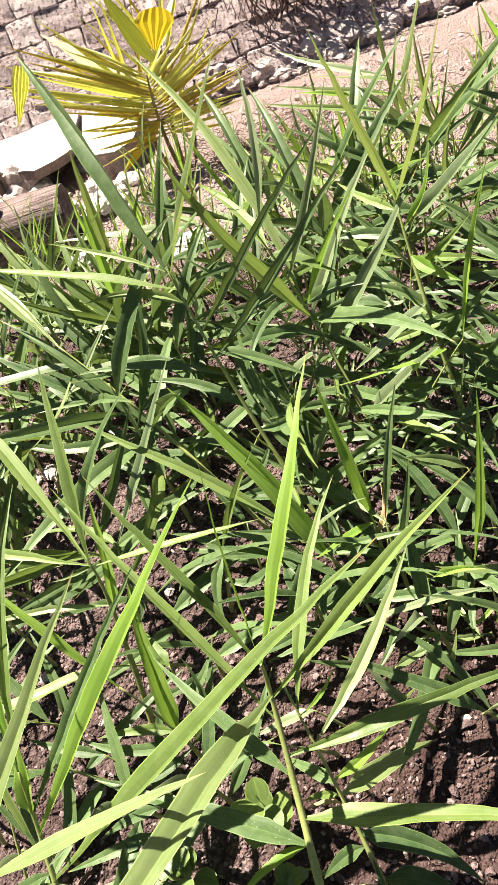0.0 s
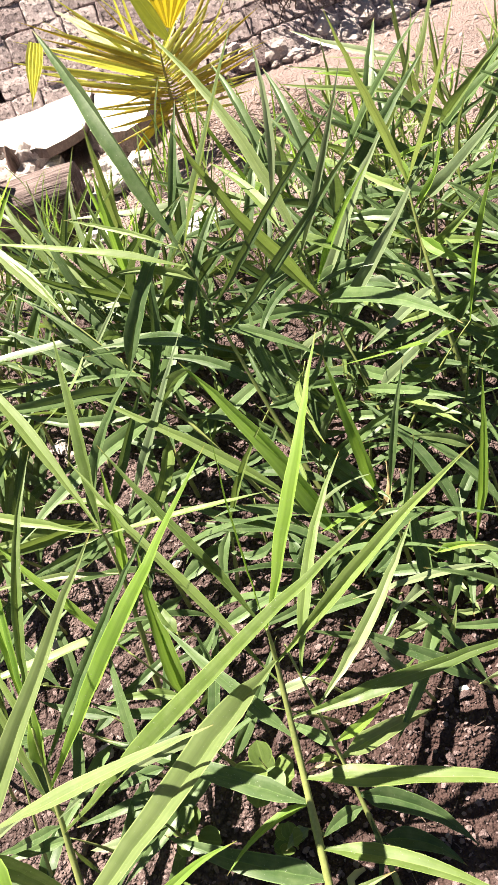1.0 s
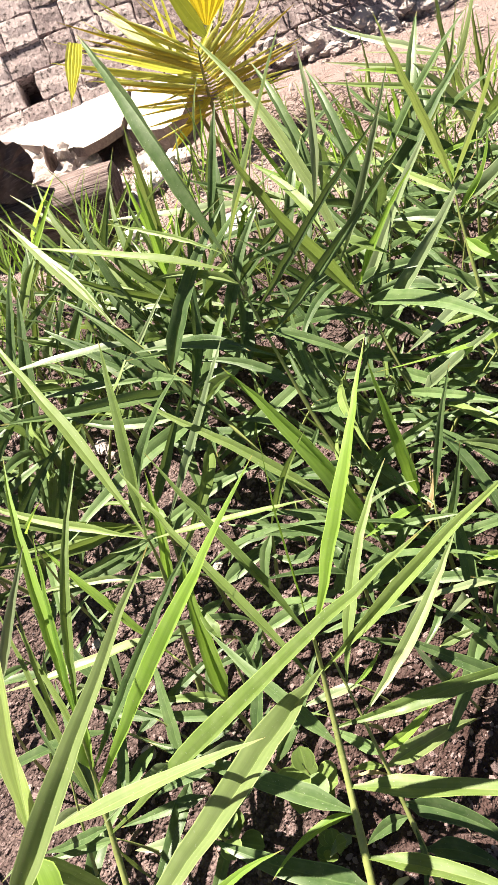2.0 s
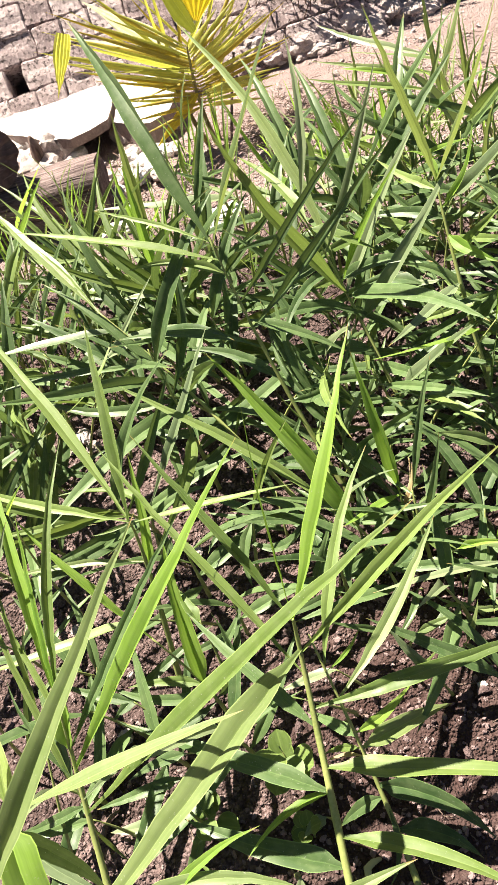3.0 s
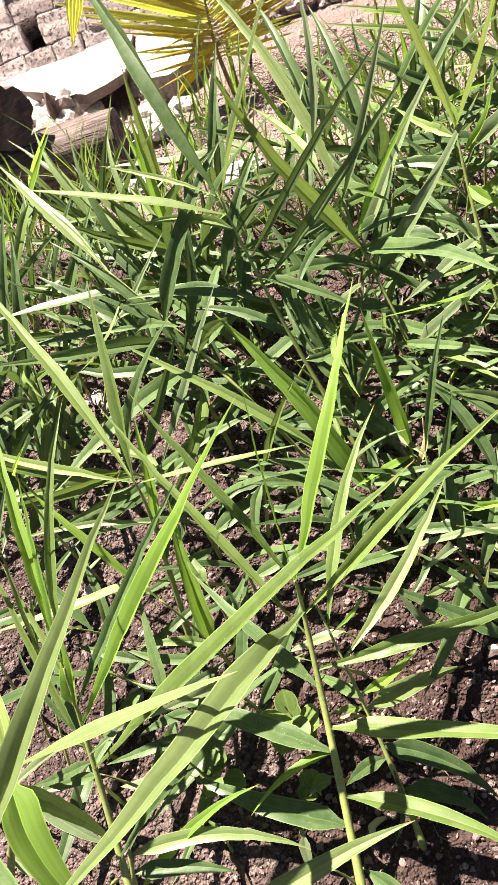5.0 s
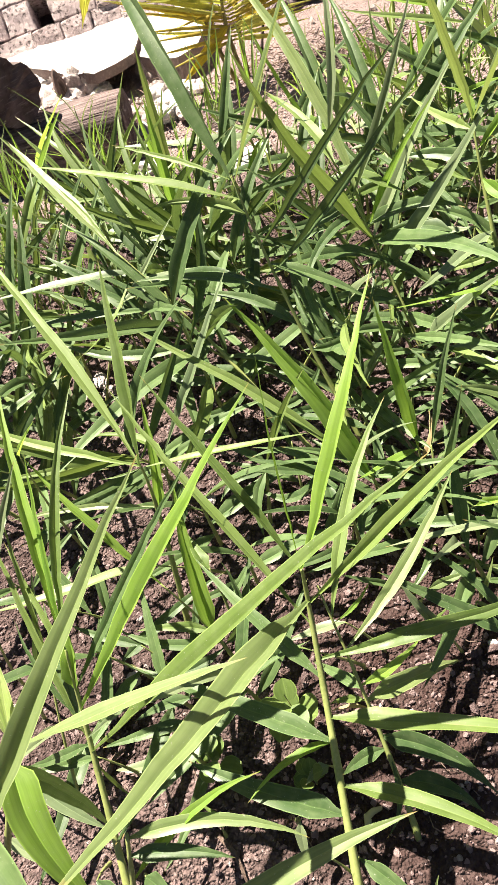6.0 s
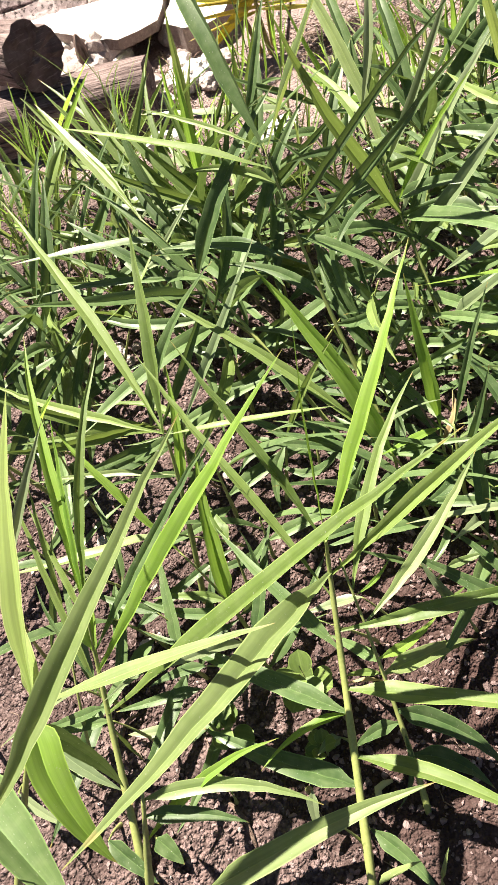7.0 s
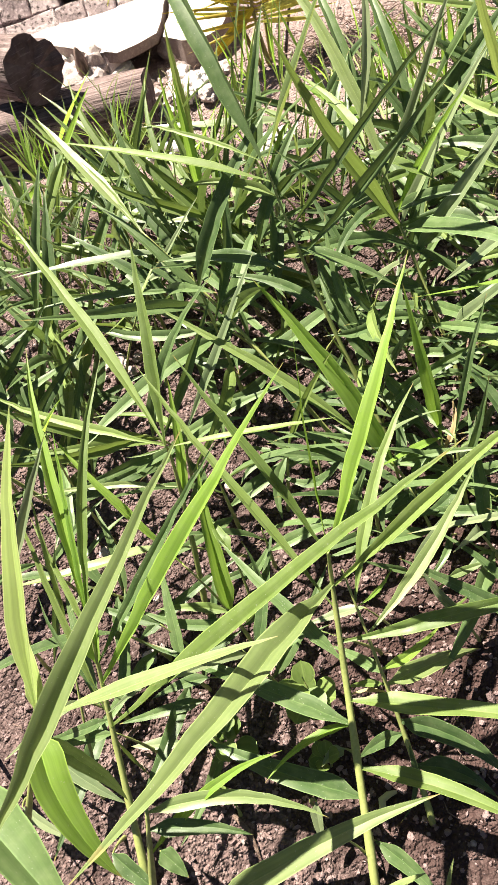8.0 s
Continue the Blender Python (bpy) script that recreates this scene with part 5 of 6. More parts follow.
def build_wall():
    rnd = random.Random(3)
    core = bmesh.new()
    bmesh.ops.create_cube(core, size=1.0)
    bmesh.ops.scale(core, vec=(9.0, 0.40, 2.3), verts=core.verts)
    bmesh.ops.rotate(core, cent=(0, 0, 0), matrix=Matrix.Rotation(-BATTER, 3, "X"), verts=core.verts)
    bmesh.ops.translate(core, vec=(0.5, 4.30 + 1.0 * math.sin(BATTER), 0.9 * math.cos(BATTER)), verts=core.verts)
    me = bpy.data.meshes.new("wall_north")
    core.to_mesh(me)
    core.free()
    me.materials.append(CLOD)
    wall = tagged(new("wall_north", me), "dry-laid wall of squared pitted reddish-grey stones", "wall", kind="structure")
    widths = (0.12, 0.15, 0.175, 0.20, 0.225, 0.26)
    meshes = [wall_block(w, 0.145, 0.20, k) for k, w in enumerate(widths)]
    for row in range(-2, 8):
        x = -2.6 + rnd.uniform(0, 0.15)
        z = 0.208 + 0.146 * row * math.cos(BATTER)
        while x < 2.6:
            k = rnd.randrange(6)
            w = widths[k]
            fit = 1.0
            if row == 0 and x < -0.65 < x + w:  # the stone before the hole is cut to its edge
                fit = (-0.645 - x) / w
            y = 4.06 + rnd.uniform(-0.010, 0.010) + 0.146 * row * math.sin(BATTER)
            m = pose(x + w * fit / 2, y, z + 0.02 * math.sin(x * 1.1), rnd.uniform(-1, 1) - math.degrees(BATTER), rnd.uniform(-1.5, 1.5), rnd.uniform(-1, 1))
            child("stone", meshes[k], wall, m @ Matrix.Diagonal((fit, 1, 1, 1)))
            x += w * fit + rnd.uniform(-0.002, 0.004)
            if fit < 1.0:
                x = -0.555
    return wall


def plate(name, outline, top, thick, material, seed, label, category):
    """A broken slab: an irregular outline given thickness, with a rough surface."""
    bm = bmesh.new()
    verts = [bm.verts.new((x, y, top)) for x, y in outline]
    face = bm.faces.new(verts)
    got = bmesh.ops.extrude_face_region(bm, geom=[face])
    for v in got["geom"]:
        if isinstance(v, bmesh.types.BMVert):
            v.co.z -= thick
    bmesh.ops.recalc_face_normals(bm, faces=bm.faces)
    bmesh.ops.triangulate(bm, faces=bm.faces)
    bmesh.ops.subdivide_edges(bm, edges=[e for e in bm.edges if e.calc_length() > 0.12], cuts=3, use_grid_fill=True)
    for v in bm.verts:
        p = v.co + Vector((seed, 0, 0))
        v.co += Vector((noise.noise(p * 9), noise.noise(p * 9 + Vector((5, 0, 0))), 0.6 * noise.noise(p * 7 + Vector((0, 9, 0))))) * 0.018
    me = bpy.data.meshes.new(name)
    bm.to_mesh(me)
    bm.free()
    me.materials.append(material)
    me.materials.append(SLAB_EDGE_SHADE)
    # steep and downward faces get the colour with shade painted in
    for p in me.polygons:
        p.material_index = 1 if p.normal.z < 0.45 else 0
    return tagged(new(name, me), label, category)


def build_log(a, b, radius, seed, label, square=0.0, notch=None):
    """A log from a (its sawn end) to b, with an uneven girth."""
    log = tagged(new("log"), label, "log")
    a, b = Vector(a), Vector(b)
    way = (b - a).normalized()
    m = way.to_track_quat("X", "Z").to_matrix().to_4x4()
    m.translation = a
    log.matrix_basis = m
    length, sides, rings = (b - a).length, 28, 14
    verts, faces = [], []
    for i in range(rings + 1):
        x = length * i / rings
        for k in range(sides):
            w = 2 * math.pi * k / sides
            c = Vector((x * 2.2, math.cos(w), math.sin(w)))
            r = radius * (1 + 0.10 * noise.noise(c * 1.5 + Vector((seed, 0, 0))) + 0.05 * noise.noise(Vector((x, math.cos(w) * 5, math.sin(w) * 5 + seed))))
            r *= 1 + square * ((math.cos(w) ** 4 + math.sin(w) ** 4) ** -0.25 - 1)
            r *= 1 - 0.10 * max(0.0, noise.noise(Vector((x * 1.5, w * 6, seed))))
            if notch is not None:  # a wedge split out of the girth
                r *= 1 - 0.20 * math.exp(-((w - notch) / 0.16) ** 2)
            jag = 0.012 * noise.noise(Vector((math.cos(w) * 3, math.sin(w) * 3, seed))) if i == 0 else 0
            verts.append((x + jag, r * math.cos(w), r * math.sin(w)))
    for i in range(rings):
        for k in range(sides):
            k2 = (k + 1) % sides
            faces.append((i * sides + k, i * sides + k2, (i + 1) * sides + k2, (i + 1) * sides + k))
    faces.append(tuple(rings * sides + k for k in range(sides)))
    child("trunk", mesh_of("trunk", verts, faces, LOG_SIDE), log)
    ev, ef = [Vector((0.012, 0, 0))], []
    for j in range(1, 6):
        for k in range(sides):
            v = Vector(verts[k]) * (j / 5)
            v.x += 0.010 * noise.noise(Vector((v.y * 30, v.z * 30, seed))) * (1 if j < 5 else 0) - 0.003
            ev.append(v)
    for k in range(sides):
        k2 = (k + 1) % sides
        ef.append((0, 1 + k2, 1 + k))
        for j in range(4):
            ef.append((1 + j * sides + k, 1 + j * sides + k2, 1 + (j + 1) * sides + k2, 1 + (j + 1) * sides + k))
    child("sawn_end", mesh_of("sawn_end", ev, ef, LOG_END, smooth=False), log, None, "dark weathered sawn end")
    return log


def rock(x, y, z, size, seed, material, label, name="rock", rough=0.22, turn=0.0):
    ob = new(name, blob_mesh(name, size, material, seed, rough, 3))
    ob.matrix_basis = pose(x, y, z, 0, 0, turn)
    return tagged(ob, label, name)


build_wall()
plate("concrete_slab", [(-1.7, 4.00), (-0.85, 3.86), (-0.62, 3.53), (-0.50, 3.40), (-0.39, 3.30), (-0.30, 3.335), (-0.207, 3.388), (-0.165, 3.62), (-0.11, 4.00), (-1.7, 4.06)],
      0.145, 0.042, CONCRETE, 1, "broken pale concrete slab lying at the foot of the stone wall", "slab")
plate("concrete_slab", [(-0.190, 3.395), (-0.11, 3.27), (-0.03, 3.235), (0.075, 3.32), (0.134, 3.53), (0.148, 3.82), (-0.02, 4.03), (-0.088, 4.00), (-0.150, 3.62)],
      0.125, 0.12, CONCRETE, 7, "low broken pale concrete slab half sunk in earth", "slab")
build_log((-0.652, 2.803, 0.345), (-1.11, 3.45, 0.28), 0.118, 1, "thick weathered log with a dark sawn end", notch=2.2)
build_log((-0.284, 2.82, 0.094), (-1.25, 2.93, 0.10), 0.124, 4, "squared grey-brown weathered log lying on the ground", 0.9)
rnd = random.Random(11)
for k, (x, y, z, a, b, c) in enumerate(((-0.562, 3.351, 0.085, 0.029, 0.040, 0.115), (-0.505, 3.379, 0.08, 0.05, 0.06, 0.10), (-0.445, 3.385, 0.06, 0.05, 0.05, 0.08), (-0.52, 3.32, 0.04, 0.07, 0.06, 0.07),
                                        (-0.63, 3.34, 0.04, 0.10, 0.09, 0.07), (-0.80, 3.42, 0.04, 0.10, 0.11, 0.07), (-0.16, 3.20, 0.03, 0.05, 0.05, 0.05), (-0.20, 3.03, 0.02, 0.06, 0.05, 0.04),
                                        (-0.06, 2.95, 0.02, 0.05, 0.04, 0.03), (-0.25, 2.90, 0.01, 0.05, 0.04, 0.035), (0.02, 3.12, 0.015, 0.06, 0.05, 0.04), (-0.14, 3.45, 0.05, 0.08, 0.10, 0.06),
                                        (-0.95, 3.55, 0.04, 0.12, 0.12, 0.07), (-0.55, 3.55, 0.045, 0.12, 0.10, 0.06), (-0.66, 3.45, 0.07, 0.10, 0.08, 0.06), (-0.52, 3.36, 0.06, 0.08, 0.06, 0.06), (-0.58, 3.28, 0.05, 0.07, 0.06, 0.05), (-0.44, 3.24, 0.04, 0.06, 0.05, 0.05), (-0.36, 3.16, 0.03, 0.05, 0.05, 0.04), (-0.48, 3.15, 0.04, 0.05, 0.04, 0.05), (-0.30, 3.06, 0.02, 0.06, 0.05, 0.04), (-0.10, 3.10, 0.02, 0.07, 0.04, 0.03))):
    rock(x, y, z, (a, b, c), k + 1, PEBBLE if k != 0 else STUMP, "rough pale rubble stone beside the slab" if k else "smooth brown upright stump beside the slab", "rock" if k else "stump", 0.22 if k else 0.06, rnd.uniform(0, 180) if k else 0.0)
for k, (x, y, z, size) in enumerate(((-0.63, 3.66, 0.085, 0.06), (-0.575, 3.56, 0.08, 0.065), (-0.515, 3.49, 0.075, 0.055), (-0.455, 3.42, 0.065, 0.05), (-0.40, 3.36, 0.05, 0.045), (-0.70, 3.60, 0.08, 0.06), (-0.16, 3.16, 0.035, 0.05), (-0.10, 3.05, 0.03, 0.055), (-0.17, 2.98, 0.025, 0.045), (-0.02, 3.13, 0.03, 0.045))):
    rock(x, y, z, (size * 1.2, size, size * 0.75), 160 + k, CONCRETE, "white broken concrete lump among rubble by the slab", turn=rnd.uniform(0, 180))
for k, (x, y, sx, sy, sz) in enumerate(((-0.275, 2.61, 0.075, 0.045, 0.035), (0.10, 2.42, 0.10, 0.06, 0.02), (-0.57, 2.61, 0.05, 0.04, 0.03), (-0.13, 3.02, 0.055, 0.05, 0.035))):
    rock(x, y, ground_height(x, y) + sz * 0.3, (sx, sy, sz), 180 + k, CONCRETE, "flat pale stone lying on the trodden earth", turn=20.0 * k)
for k in range(70):
    x = 0.40 + 2.0 * k / 69 + rnd.uniform(-0.04, 0.04)
    sz = 0.022 + 0.070 * rnd.random() ** 1.6
    y = 3.79 + 0.05 * math.sin(x * 4) + rnd.uniform(-0.07, 0.10)
    rock(x, y, ground_height(x, y) + sz * 0.25, (sz * rnd.uniform(0.9, 1.7), sz, sz * rnd.uniform(0.55, 0.9)), 40 + k, PEBBLE if k % 3 else WALL_STONE, "pale rubble stone along the wall foot", rough=0.2, turn=rnd.uniform(0, 180))


def build_roots():
    """Dry roots and dead stems hanging over the wall."""
    rnd = random.Random(5)
    verts, faces = [], []
    for k in range(110):
        x = rnd.gauss(1.18, 0.17)
        p = Vector((x, 3.93 + rnd.uniform(-0.05, 0.02), rnd.uniform(0.35, 0.75)))
        pts = []
        for i in range(9):
            pts.append(p.copy())
            p = p + Vector((rnd.uniform(-0.045, 0.04), rnd.uniform(-0.02, 0.012), -rnd.uniform(0.02, 0.075)))
            p.z = max(p.z, 0.05)
        v, f = tube(pts, [rnd.uniform(0.003, 0.007) * (1 - i * 0.08) for i in range(9)], 5)
        o = len(verts)
        verts += v
        faces += [tuple(q + o for q in fc) for fc in f]
    tagged(new("dry_roots", mesh_of("dry_roots", verts, faces, ROOT)), "tangle of dry dark brown roots hanging over the wall", "roots", kind="stuff")


build_roots()


def build_litter():
    """Dry straw strewn between the bed and the path."""
    rnd = random.Random(6)
    verts, faces = [], []
    for k in range(900):
        x = rnd.uniform(-0.5, 1.9) if k % 2 else rnd.gauss(0.55, 0.16)
        y = rnd.gauss(2.95 - 0.1 * x, 0.22) if k % 2 else rnd.gauss(3.0, 0.12)
        a, ln = rnd.uniform(0, math.pi), rnd.uniform(0.03, 0.11)
        z = ground_height(x, y) + rnd.uniform(0.003, 0.03)
        d = Vector((math.cos(a), math.sin(a), rnd.uniform(-0.2, 0.2))) * ln
        v, f = tube([Vector((x, y, z)), Vector((x, y, z + 0.008)) + d * 0.5, Vector((x, y, z)) + d], [0.0016, 0.0022, 0.0012], 4)
        o = len(verts)
        verts += v
        faces += [tuple(q + o for q in fc) for fc in f]
    tagged(new("straw_litter", mesh_of("straw_litter", verts, faces, TWIG)), "dry straw and twigs strewn over the earth", "litter", kind="stuff")


build_litter()


def build_fibres():
    """Short dry root fibres and bits of straw on the bed soil."""
    rnd = random.Random(31)
    verts, faces = [], []
    for k in range(420):
        x, y = rnd.uniform(-0.85, 1.0), rnd.uniform(0.15, 2.1)
        a, ln = rnd.uniform(0, 2 * math.pi), rnd.uniform(0.012, 0.055)
        z = ground_height(x, y) + 0.003
        d = Vector((math.cos(a), math.sin(a), rnd.uniform(-0.05, 0.25))) * ln
        side = Vector((-d.y, d.x, 0)) * rnd.uniform(-0.25, 0.25)
        p = Vector((x, y, z))
        v, f = tube([p, p + d * 0.5 + side + Vector((0, 0, 0.003)), p + d], [0.0009, 0.0012, 0.0006], 4)
        o = len(verts)
        verts += v
        faces += [tuple(q + o for q in fc) for fc in f]
    tagged(new("dry_fibres", mesh_of("dry_fibres", verts, faces, TWIG)), "short dry root fibres and straw on the dark bed soil", "litter", kind="stuff")


build_fibres()

# ---- palm ----
PALM = leaf_material("palm_leaf", (0.29, 0.31, 0.055), (0.54, 0.53, 0.15), (0.86, 0.84, 0.12), 0.46, 0.28, 0.55)
# whitened base colour stands for sun glare on the blades
PALM_SHINE = leaf_material("palm_leaf_waxy_glare", (0.50, 0.50, 0.27), (0.66, 0.65, 0.42), (0.50, 0.48, 0.16), 0.12, 0.20, 0.8)
PALM_DRY = leaf_material("palm_leaf_yellow", (0.32, 0.245, 0.03), (0.50, 0.39, 0.07), (0.60, 0.45, 0.04), 0.34, 0.42)
PALM_TIP = leaf_material("palm_tip_yellow", (0.46, 0.35, 0.015), (0.62, 0.49, 0.035), (0.80, 0.62, 0.03), 0.3, 0.42)
PALM_GREEN = leaf_material("palm_leaf_olive", (0.13, 0.165, 0.016), (0.24, 0.26, 0.04), (0.42, 0.46, 0.05), 0.24, 0.36)


def leaflet_mesh(length, width, droop, material, fold=0.6):
    verts, uvs, faces = [], [], []
    for i in range(9):
        s = i / 8
        half = width / 2 * (0.35 + 0.65 * min(1, s / 0.25)) * max(0.03, 1 - s ** 2.2)
        for u in (-1.0, 0.0, 1.0):
            verts.append((u * half, s * length, -droop * s * s * length + (0.0 if u == 0 else -fold * half)))
            uvs.append((0.5 + u / 2, s))
    for i in range(8):
        for k in range(2):
            q = i * 3 + k
            faces.append((q, q + 1, q + 4, q + 3))
    return mesh_of("leaflet", verts, faces, material, uvs)


def build_palm():
    rnd = random.Random(9)
    palm = tagged(new("young_palm"), "young yellowing palm with feathered fronds beside the slab", "palm")
    palm.location = (0.20, 3.05, 0)
    petiole = Mat("palm_petiole", 0.5, 0.3)
    pc = petiole.mix(petiole.ramp(petiole.noise(petiole.coords((40, 40, 6)), 1.0), (0.35, 0.0), (0.7, 1.0)), (0.14, 0.11, 0.035), (0.36, 0.31, 0.10))
    petiole.color(pc)

    def leaflet_at(parent, start, end, width, face, mat, droop=0.1, fold=0.6):
        start, end, face = Vector(start), Vector(end), Vector(face)
        d = (end - start).normalized()
        nrm = (face - d * face.dot(d)).normalized()
        m = Matrix((d.cross(nrm), d, nrm)).transposed().to_4x4()
        m.translation = start
        child("leaflet", leaflet_mesh((end - start).length, width, droop, mat, fold), parent, m)

    def pleated(parent, start, end, width, face, pleats, profile, mat, depth=0.9):
        """A folded leaf whose ribs run side by side."""
        start, end, face = Vector(start), Vector(end), Vector(face)
        d = (end - start).normalized()
        nrm = (face - d * face.dot(d)).normalized()
        m = Matrix((d.cross(nrm), d, nrm)).transposed().to_4x4()
        m.translation = start
        length, cols, verts, uvs, faces = (end - start).length, pleats * 2 + 1, [], [], []
        for i in range(11):
            q = i / 10
            for k in range(cols):
                u = 2 * k / (cols - 1) - 1
                half = width / 2 * profile(q)
                end_bow = 1 - 0.16 * u * u * q
                verts.append((u * half, q * length * end_bow + (0.006 if k % 2 and i == 10 else 0), (half / pleats) * (depth if k % 2 else 0.0) - 0.15 * half * u * u))
                uvs.append(((k % 2) * 0.5, q * 0.9))
        for i in range(10):
            for k in range(cols - 1):
                q = i * cols + k
                faces.append((q, q + 1, q + cols + 1, q + cols))
        child("folded_leaflet", mesh_of("folded_leaflet", verts, faces, mat, uvs, smooth=False), parent, m)

    def along(stops, s):
        k = min(int(s * (len(stops) - 1)), len(stops) - 2)
        return Vector(stops[k]).lerp(Vector(stops[k + 1]), s * (len(stops) - 1) - k)

    def frond(foot, top, left, right, number, width, face):
        foot, top = Vector(foot), Vector(top)
        v, f = tube([foot.lerp(top, i / 12) + Vector((-0.02, 0, 0)) * math.sin(math.pi * i / 12) for i in range(13)], [0.012 - 0.0007 * i for i in range(13)], 7)
        rachis = child("frond", mesh_of("frond", v, f, petiole.m), palm)
        for stops in (left, right):
            for k in range(number):
                s = (k + 0.5) / number
                p = foot.lerp(top, 0.45 + 0.55 * s)
                tip = along(stops, s) + Vector((rnd.uniform(-0.03, 0.03), rnd.uniform(-0.05, 0.05), rnd.uniform(-0.025, 0.025)))
                leaflet_at(rachis, p, p.lerp(tip, rnd.uniform(0.82, 1.04)), width * rnd.uniform(0.8, 1.2), Vector(face) + Vector((rnd.uniform(-0.6, 0.6), 0, rnd.uniform(-0.5, 0.5))), PALM_DRY if rnd.random() < 0.25 else PALM, rnd.uniform(0.06, 0.26))
        return rachis

    front = frond((0.02, 0, -0.02), (0.0, -0.03, 0.43), ((-0.27, -0.09, 0.20), (-0.40, -0.07, 0.40), (-0.55, -0.05, 0.60), (-0.44, -0.05, 0.68), (-0.22, -0.05, 0.66)),
                  ((0.29, 0.0, 0.12), (0.42, 0.0, 0.26), (0.41, 0.0, 0.42), (0.28, 0.0, 0.52), (0.16, -0.02, 0.56)), 19, 0.020, (0.1, -1.0, 0.35))
    frond((0.03, 0.03, -0.02), (0.10, 0.08, 0.50), ((-0.25, 0.10, 0.62), (-0.10, 0.10, 0.80), (0.02, 0.10, 0.88)), ((0.42, 0.12, 0.55), (0.36, 0.12, 0.72), (0.20, 0.12, 0.84)), 5, 0.016, (0.0, -1.0, 0.4))
    frond((-0.01, 0.03, -0.02), (-0.10, 0.05, 0.46), ((-0.52, 0.02, 0.52), (-0.42, 0.05, 0.70), (-0.26, 0.06, 0.80)), ((0.05, 0.05, 0.62), (-0.02, 0.05, 0.75), (-0.14, 0.06, 0.82)), 3, 0.018, (0.2, -0.9, 0.5))
    # the bent yellow tip, a broad young blade, a folded leaf that hangs, withered ones
    pleated(front, (0.06, -0.045, 0.505), (0.105, -0.09, 0.645), 0.15, (0.1, -1, 0.2), 5, lambda q: 0.16 + 0.84 * min(1, q / 0.7) * (1 - 0.25 * max(0, q - 0.75) / 0.25), PALM_TIP, 0.7)
    leaflet_at(front, (0.045, -0.04, 0.47), (-0.065, -0.07, 0.76), 0.075, (0.3, -1, 0.2), PALM_GREEN, 0.02)
    pleated(front, (-0.428, -0.05, 0.612), (-0.538, -0.07, 0.418), 0.070, (0.5, -1, 0), 5, lambda q: 0.35 + 0.65 * math.sin(math.pi * min(1, q + 0.2) ** 0.9) if q < 0.8 else max(0.05, (1 - q) * 2.4), PALM)
    # broad waxy blades, the sun's white glare on them put into their colour
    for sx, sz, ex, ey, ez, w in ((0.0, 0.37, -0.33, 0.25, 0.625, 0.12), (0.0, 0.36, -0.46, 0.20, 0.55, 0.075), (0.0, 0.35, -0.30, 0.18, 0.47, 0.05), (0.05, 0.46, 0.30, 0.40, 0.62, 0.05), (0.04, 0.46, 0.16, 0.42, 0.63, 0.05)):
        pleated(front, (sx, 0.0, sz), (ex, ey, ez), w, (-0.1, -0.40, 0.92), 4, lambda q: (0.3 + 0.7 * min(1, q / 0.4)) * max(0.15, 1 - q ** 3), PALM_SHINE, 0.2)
    leaflet_at(front, (0.0, -0.01, 0.30), (-0.52, -0.04, 0.575), 0.035, (0, -0.7, 0.8), PALM, 0.03)
    leaflet_at(front, (-0.01, -0.025, 0.25), (-0.235, -0.07, 0.115), 0.050, (0, -1, 0.4), PALM_TIP, 0.08)
    leaflet_at(front, (0.01, -0.03, 0.30), (-0.29, -0.05, 0.35), 0.014, (0, -0.5, 0.9), PALM_DRY, 0.28)
    leaflet_at(front, (0.01, -0.03, 0.33), (-0.34, -0.05, 0.47), 0.013, (0, -0.5, 0.9), PALM, 0.12)
    return palm


build_palm()
rod_v, rod_f = tube([Vector((0.262, 3.02, -0.03)), Vector((0.32, 3.07, 0.15)), Vector((0.385, 3.12, 0.32))], [0.007, 0.0065, 0.006], 7)
tagged(new("rusty_rod", mesh_of("rusty_rod", rod_v, rod_f, LOG_SIDE)), "thin rusty brown rod stuck in the earth", "rod")


# ---- weeds and dead stalks ----
def build_weed(x, y, seed, size):
    """A low weed with round soft leaves."""
    rnd = random.Random(seed)
    weed = tagged(new("round_leaved_weed"), "small weed with round soft green leaves on the soil", "weed", "weeds in the bed")
    weed.location = (x, y, ground_height(x, y))
    v, f = tube([Vector((0, 0, -0.02)), Vector((0.004, 0, 0.03)), Vector((0, 0.006, 0.075 * size))], [0.0025, 0.0022, 0.001], 6)
    child("stem", mesh_of("stem", v, f, STEM), weed)
    for k in range(7):
        az, el, r = rnd.uniform(0, 6.28), rnd.uniform(0.1, 1.0), rnd.uniform(0.012, 0.021) * size
        d = Vector((math.cos(az) * math.cos(el), math.sin(az) * math.cos(el), math.sin(el)))
        nrm = (Vector((0, 0, 1)) - d * d.z).normalized()
        verts, uvs, faces = [], [], []
        for i in range(9):
            s = i / 8
            half = r * math.sqrt(max(0.0, 1 - (2 * s - 1) ** 2)) * 0.95 + 0.0006
            for u in (-1, -0.5, 0, 0.5, 1):
                verts.append((u * half, 0.008 + s * 2 * r, 0.22 * abs(u) * half - 0.25 * s * s * r))
                uvs.append((0.5 + u / 2, s * 0.9))
        for i in range(8):
            for q in range(4):
                faces.append((i * 5 + q, i * 5 + q + 1, i * 5 + q + 6, i * 5 + q + 5))
        m = Matrix((d.cross(nrm), d, nrm)).transposed().to_4x4()
        m.translation = (0, 0, (0.02 + 0.05 * k / 6) * size)
        child("leaf", mesh_of("leaf", verts, faces, LEAF["g"], uvs), weed, m)


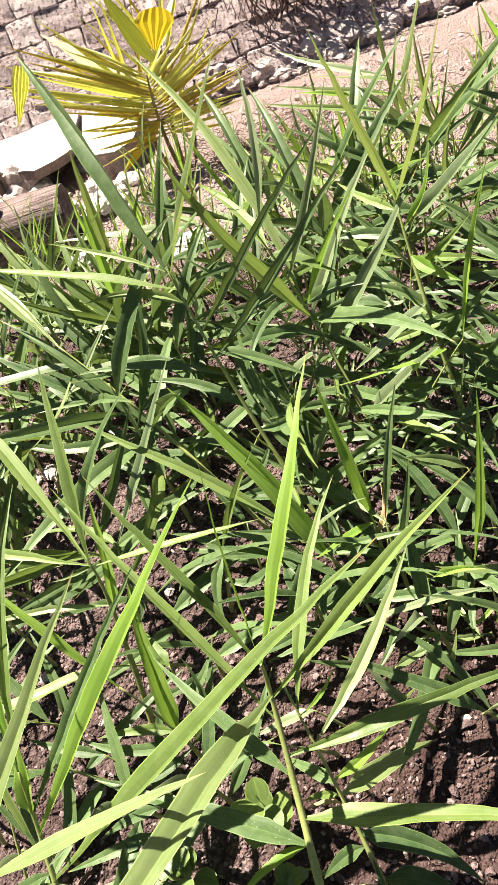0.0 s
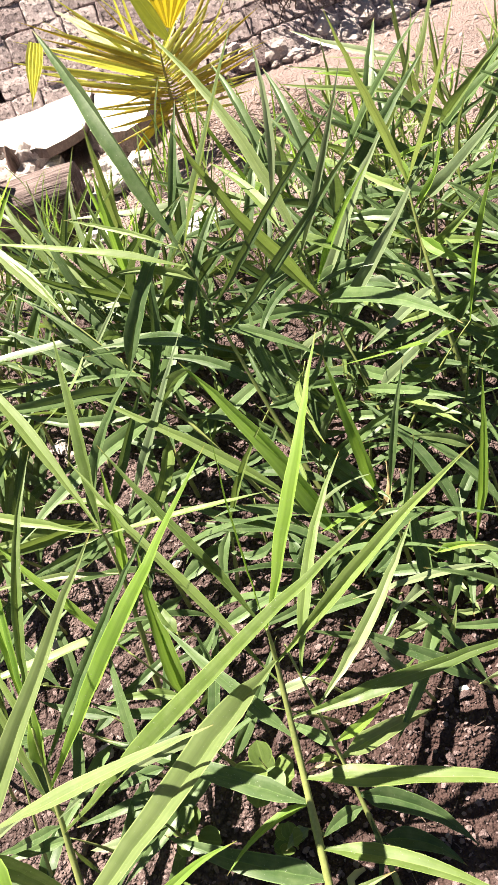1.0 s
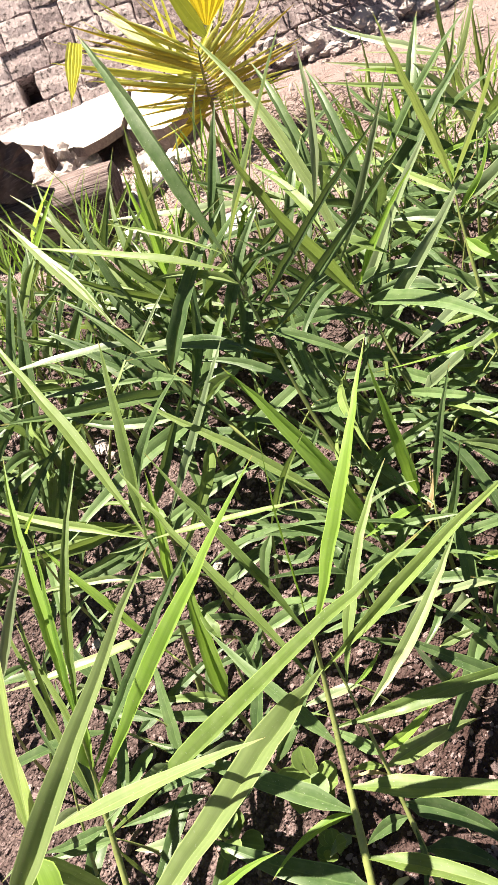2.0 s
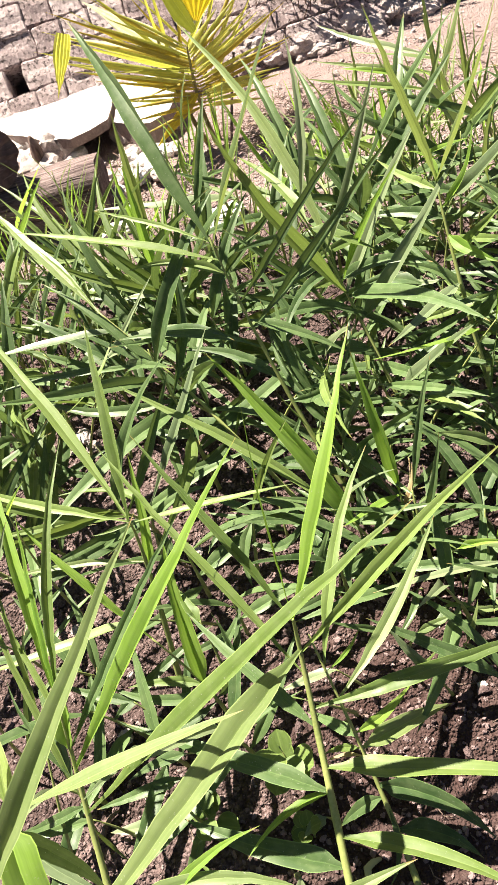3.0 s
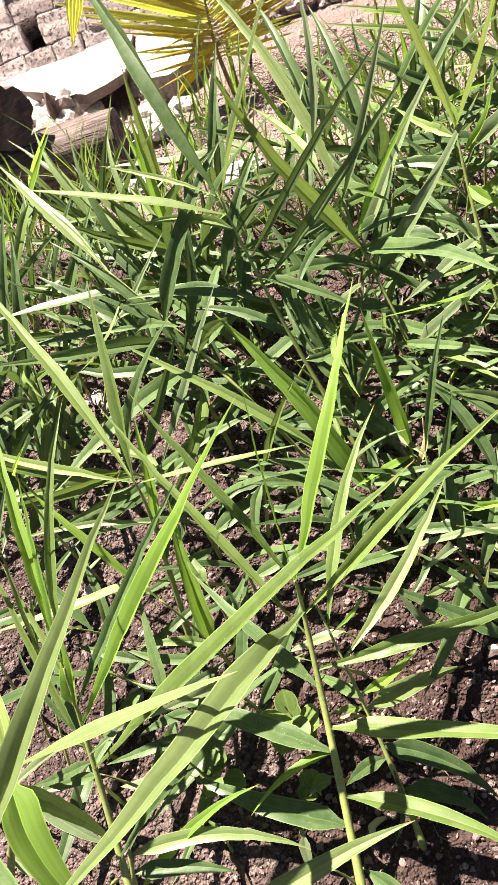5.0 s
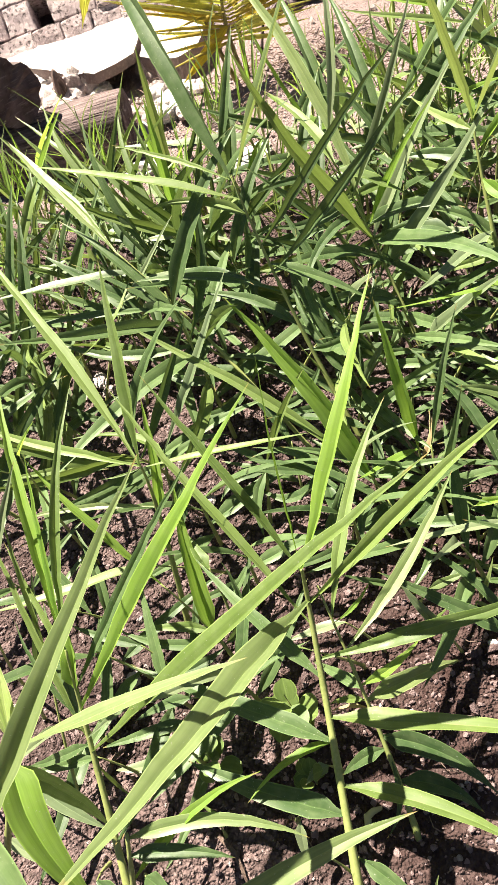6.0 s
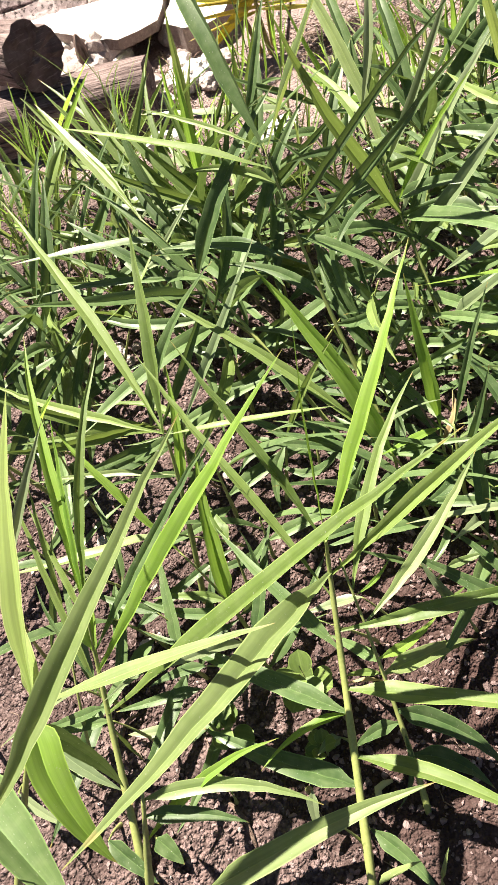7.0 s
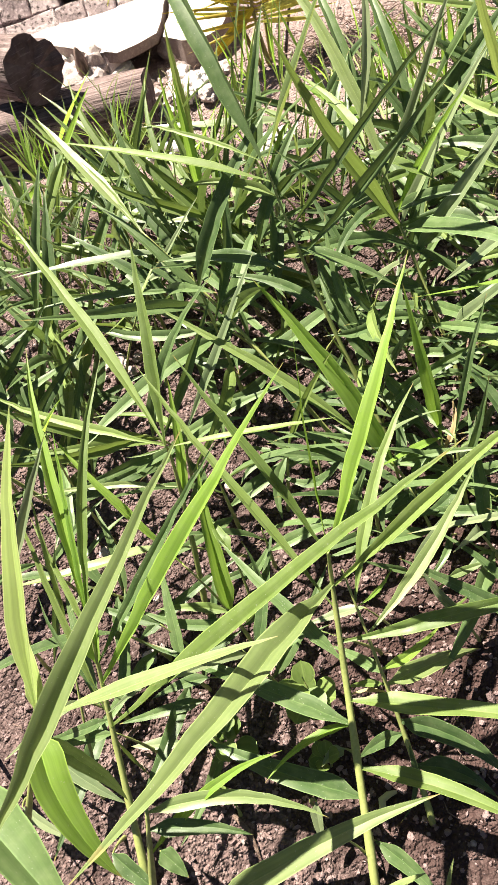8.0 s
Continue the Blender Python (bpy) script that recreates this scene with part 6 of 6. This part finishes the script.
WEEDS = [(-0.175, 0.445, 1.7), (-0.631, 1.46, 1.4), (-0.33, 0.40, 1.1), (-0.17, 0.34, 0.7)]
for k, (x, y, size) in enumerate(WEEDS):
    build_weed(x, y, 60 + k, size)


def build_stalks():
    """Dead brown stalks that still stand in the bed."""
    rnd = random.Random(12)
    for k in range(26):
        x, y = rnd.uniform(-0.3, 0.9), rnd.uniform(0.55, 2.0)
        h = rnd.uniform(0.10, 0.28)
        a = rnd.uniform(0, 6.28)
        d = Vector((math.cos(a) * 0.6, math.sin(a) * 0.6, 1)).normalized() * h
        pts = [Vector((x, y, -0.01)) + d * s + Vector((rnd.uniform(-0.01, 0.01), rnd.uniform(-0.01, 0.01), 0)) for s in (0, 0.35, 0.7, 1)]
        v, f = tube(pts, [0.004, 0.0035, 0.003, 0.0015], 6)
        tagged(new("dry_stalk", mesh_of("dry_stalk", v, f, TWIG)), "thin dead brown stalk standing in the soil", "stalk", "dead stalks")


build_stalks()


# ---- loose pieces on the soil ----
def scatter(name, number, lo, hi, material, seed, label, category, region, subdiv=1):
    """Small stones or clods in one mesh."""
    rnd = random.Random(seed)
    verts, faces = [], []
    for k in range(number):
        bm = bmesh.new()
        bmesh.ops.create_icosphere(bm, subdivisions=subdiv, radius=1.0)
        size = lo + (hi - lo) * rnd.random() ** 3
        x, y = rnd.uniform(region[0], region[1]), rnd.uniform(region[2], region[3])
        turn = Euler((rnd.uniform(0, 6), rnd.uniform(0, 6), rnd.uniform(0, 6))).to_matrix()
        form = Vector((rnd.uniform(0.7, 1.3), rnd.uniform(0.6, 1.1), rnd.uniform(0.45, 0.8)))
        o = len(verts)
        base = Vector((x, y, ground_height(x, y) + size * 0.2))
        for v in bm.verts:
            c = Vector((v.co.x * form.x, v.co.y * form.y, v.co.z * form.z)) * (1 + rnd.uniform(-0.42, 0.34))
            verts.append(base + turn @ c * size)
        bm.verts.index_update()
        faces += [tuple(v.index + o for v in f.verts) for f in bm.faces]
        bm.free()
    me = mesh_of(name, verts, faces, material, smooth=False)
    return tagged(new(name, me), label, category, kind="stuff")


rock(0.193, 0.476, ground_height(0.193, 0.476) + 0.004, (0.009, 0.007, 0.005), 90, CONCRETE, "small white pebble lying on the dark soil", "pebble", 0.15)
for k, (x, y, r) in enumerate(((-0.464, 1.118, 0.013), (-0.560, 0.890, 0.013), (-0.472, 0.611, 0.014), (-0.503, 1.506, 0.024), (-0.474, 1.435, 0.018), (-0.550, 1.495, 0.016), (-0.452, 1.512, 0.014), (-0.253, 0.959, 0.011), (-0.723, 0.618, 0.010))):
    rock(x, y, ground_height(x, y) + r * 0.3, (r * 1.2, r, r * 0.7), 91 + k, PEBBLE, "small rough pinkish stone lying in the bed soil", "stone", 0.2, 37.0 * k)


def twig(name, a, b, radius, material, label, bend=0.008):
    """A short bent stick lying on the soil."""
    a, b = Vector((a[0], a[1], ground_height(a[0], a[1]) + radius)), Vector((b[0], b[1], ground_height(b[0], b[1]) + radius))
    side = Vector((-(b - a).y, (b - a).x, 0)).normalized() * bend
    v, f = tube([a, a.lerp(b, 0.4) + side, a.lerp(b, 0.7) + side * 0.6 + Vector((0, 0, 0.004)), b], [radius, radius * 1.1, radius * 0.9, radius * 0.5], 7)
    return tagged(new(name, mesh_of(name, v, f, material)), label, "twig")


twig("twig", (-0.527, 0.442), (-0.497, 0.479), 0.0050, TWIG, "short dry grey-brown twig lying on the soil")
twig("twig", (-0.345, 0.298), (-0.311, 0.216), 0.0040, TWIG, "thin dry brown twig lying on the soil")
twig("dry_sheath", (-0.103, 0.247), (-0.074, 0.275), 0.006, LEAF["b"], "shrivelled pinkish-brown leaf sheath at a stem's foot", 0.012)
scatter("soil_clods", 2600, 0.003, 0.014, CLOD, 21, "crumbly dark soil clods strewn over the bed", "soil", (-0.95, 1.3, 0.1, 2.6))
scatter("soil_crumbs", 14000, 0.0015, 0.008, CLOD, 24, "fine crumbs of dark soil on the bed", "soil", (-0.85, 0.7, 0.12, 1.5))
scatter("gravel", 1500, 0.002, 0.011, PEBBLE, 22, "small pale stones mixed into the bed soil", "gravel", (-0.95, 1.5, 0.1, 3.3))
scatter("path_rubble", 420, 0.004, 0.022, PEBBLE, 23, "pale gravel and stone chips on the path", "gravel", (-0.6, 2.2, 2.7, 3.9))
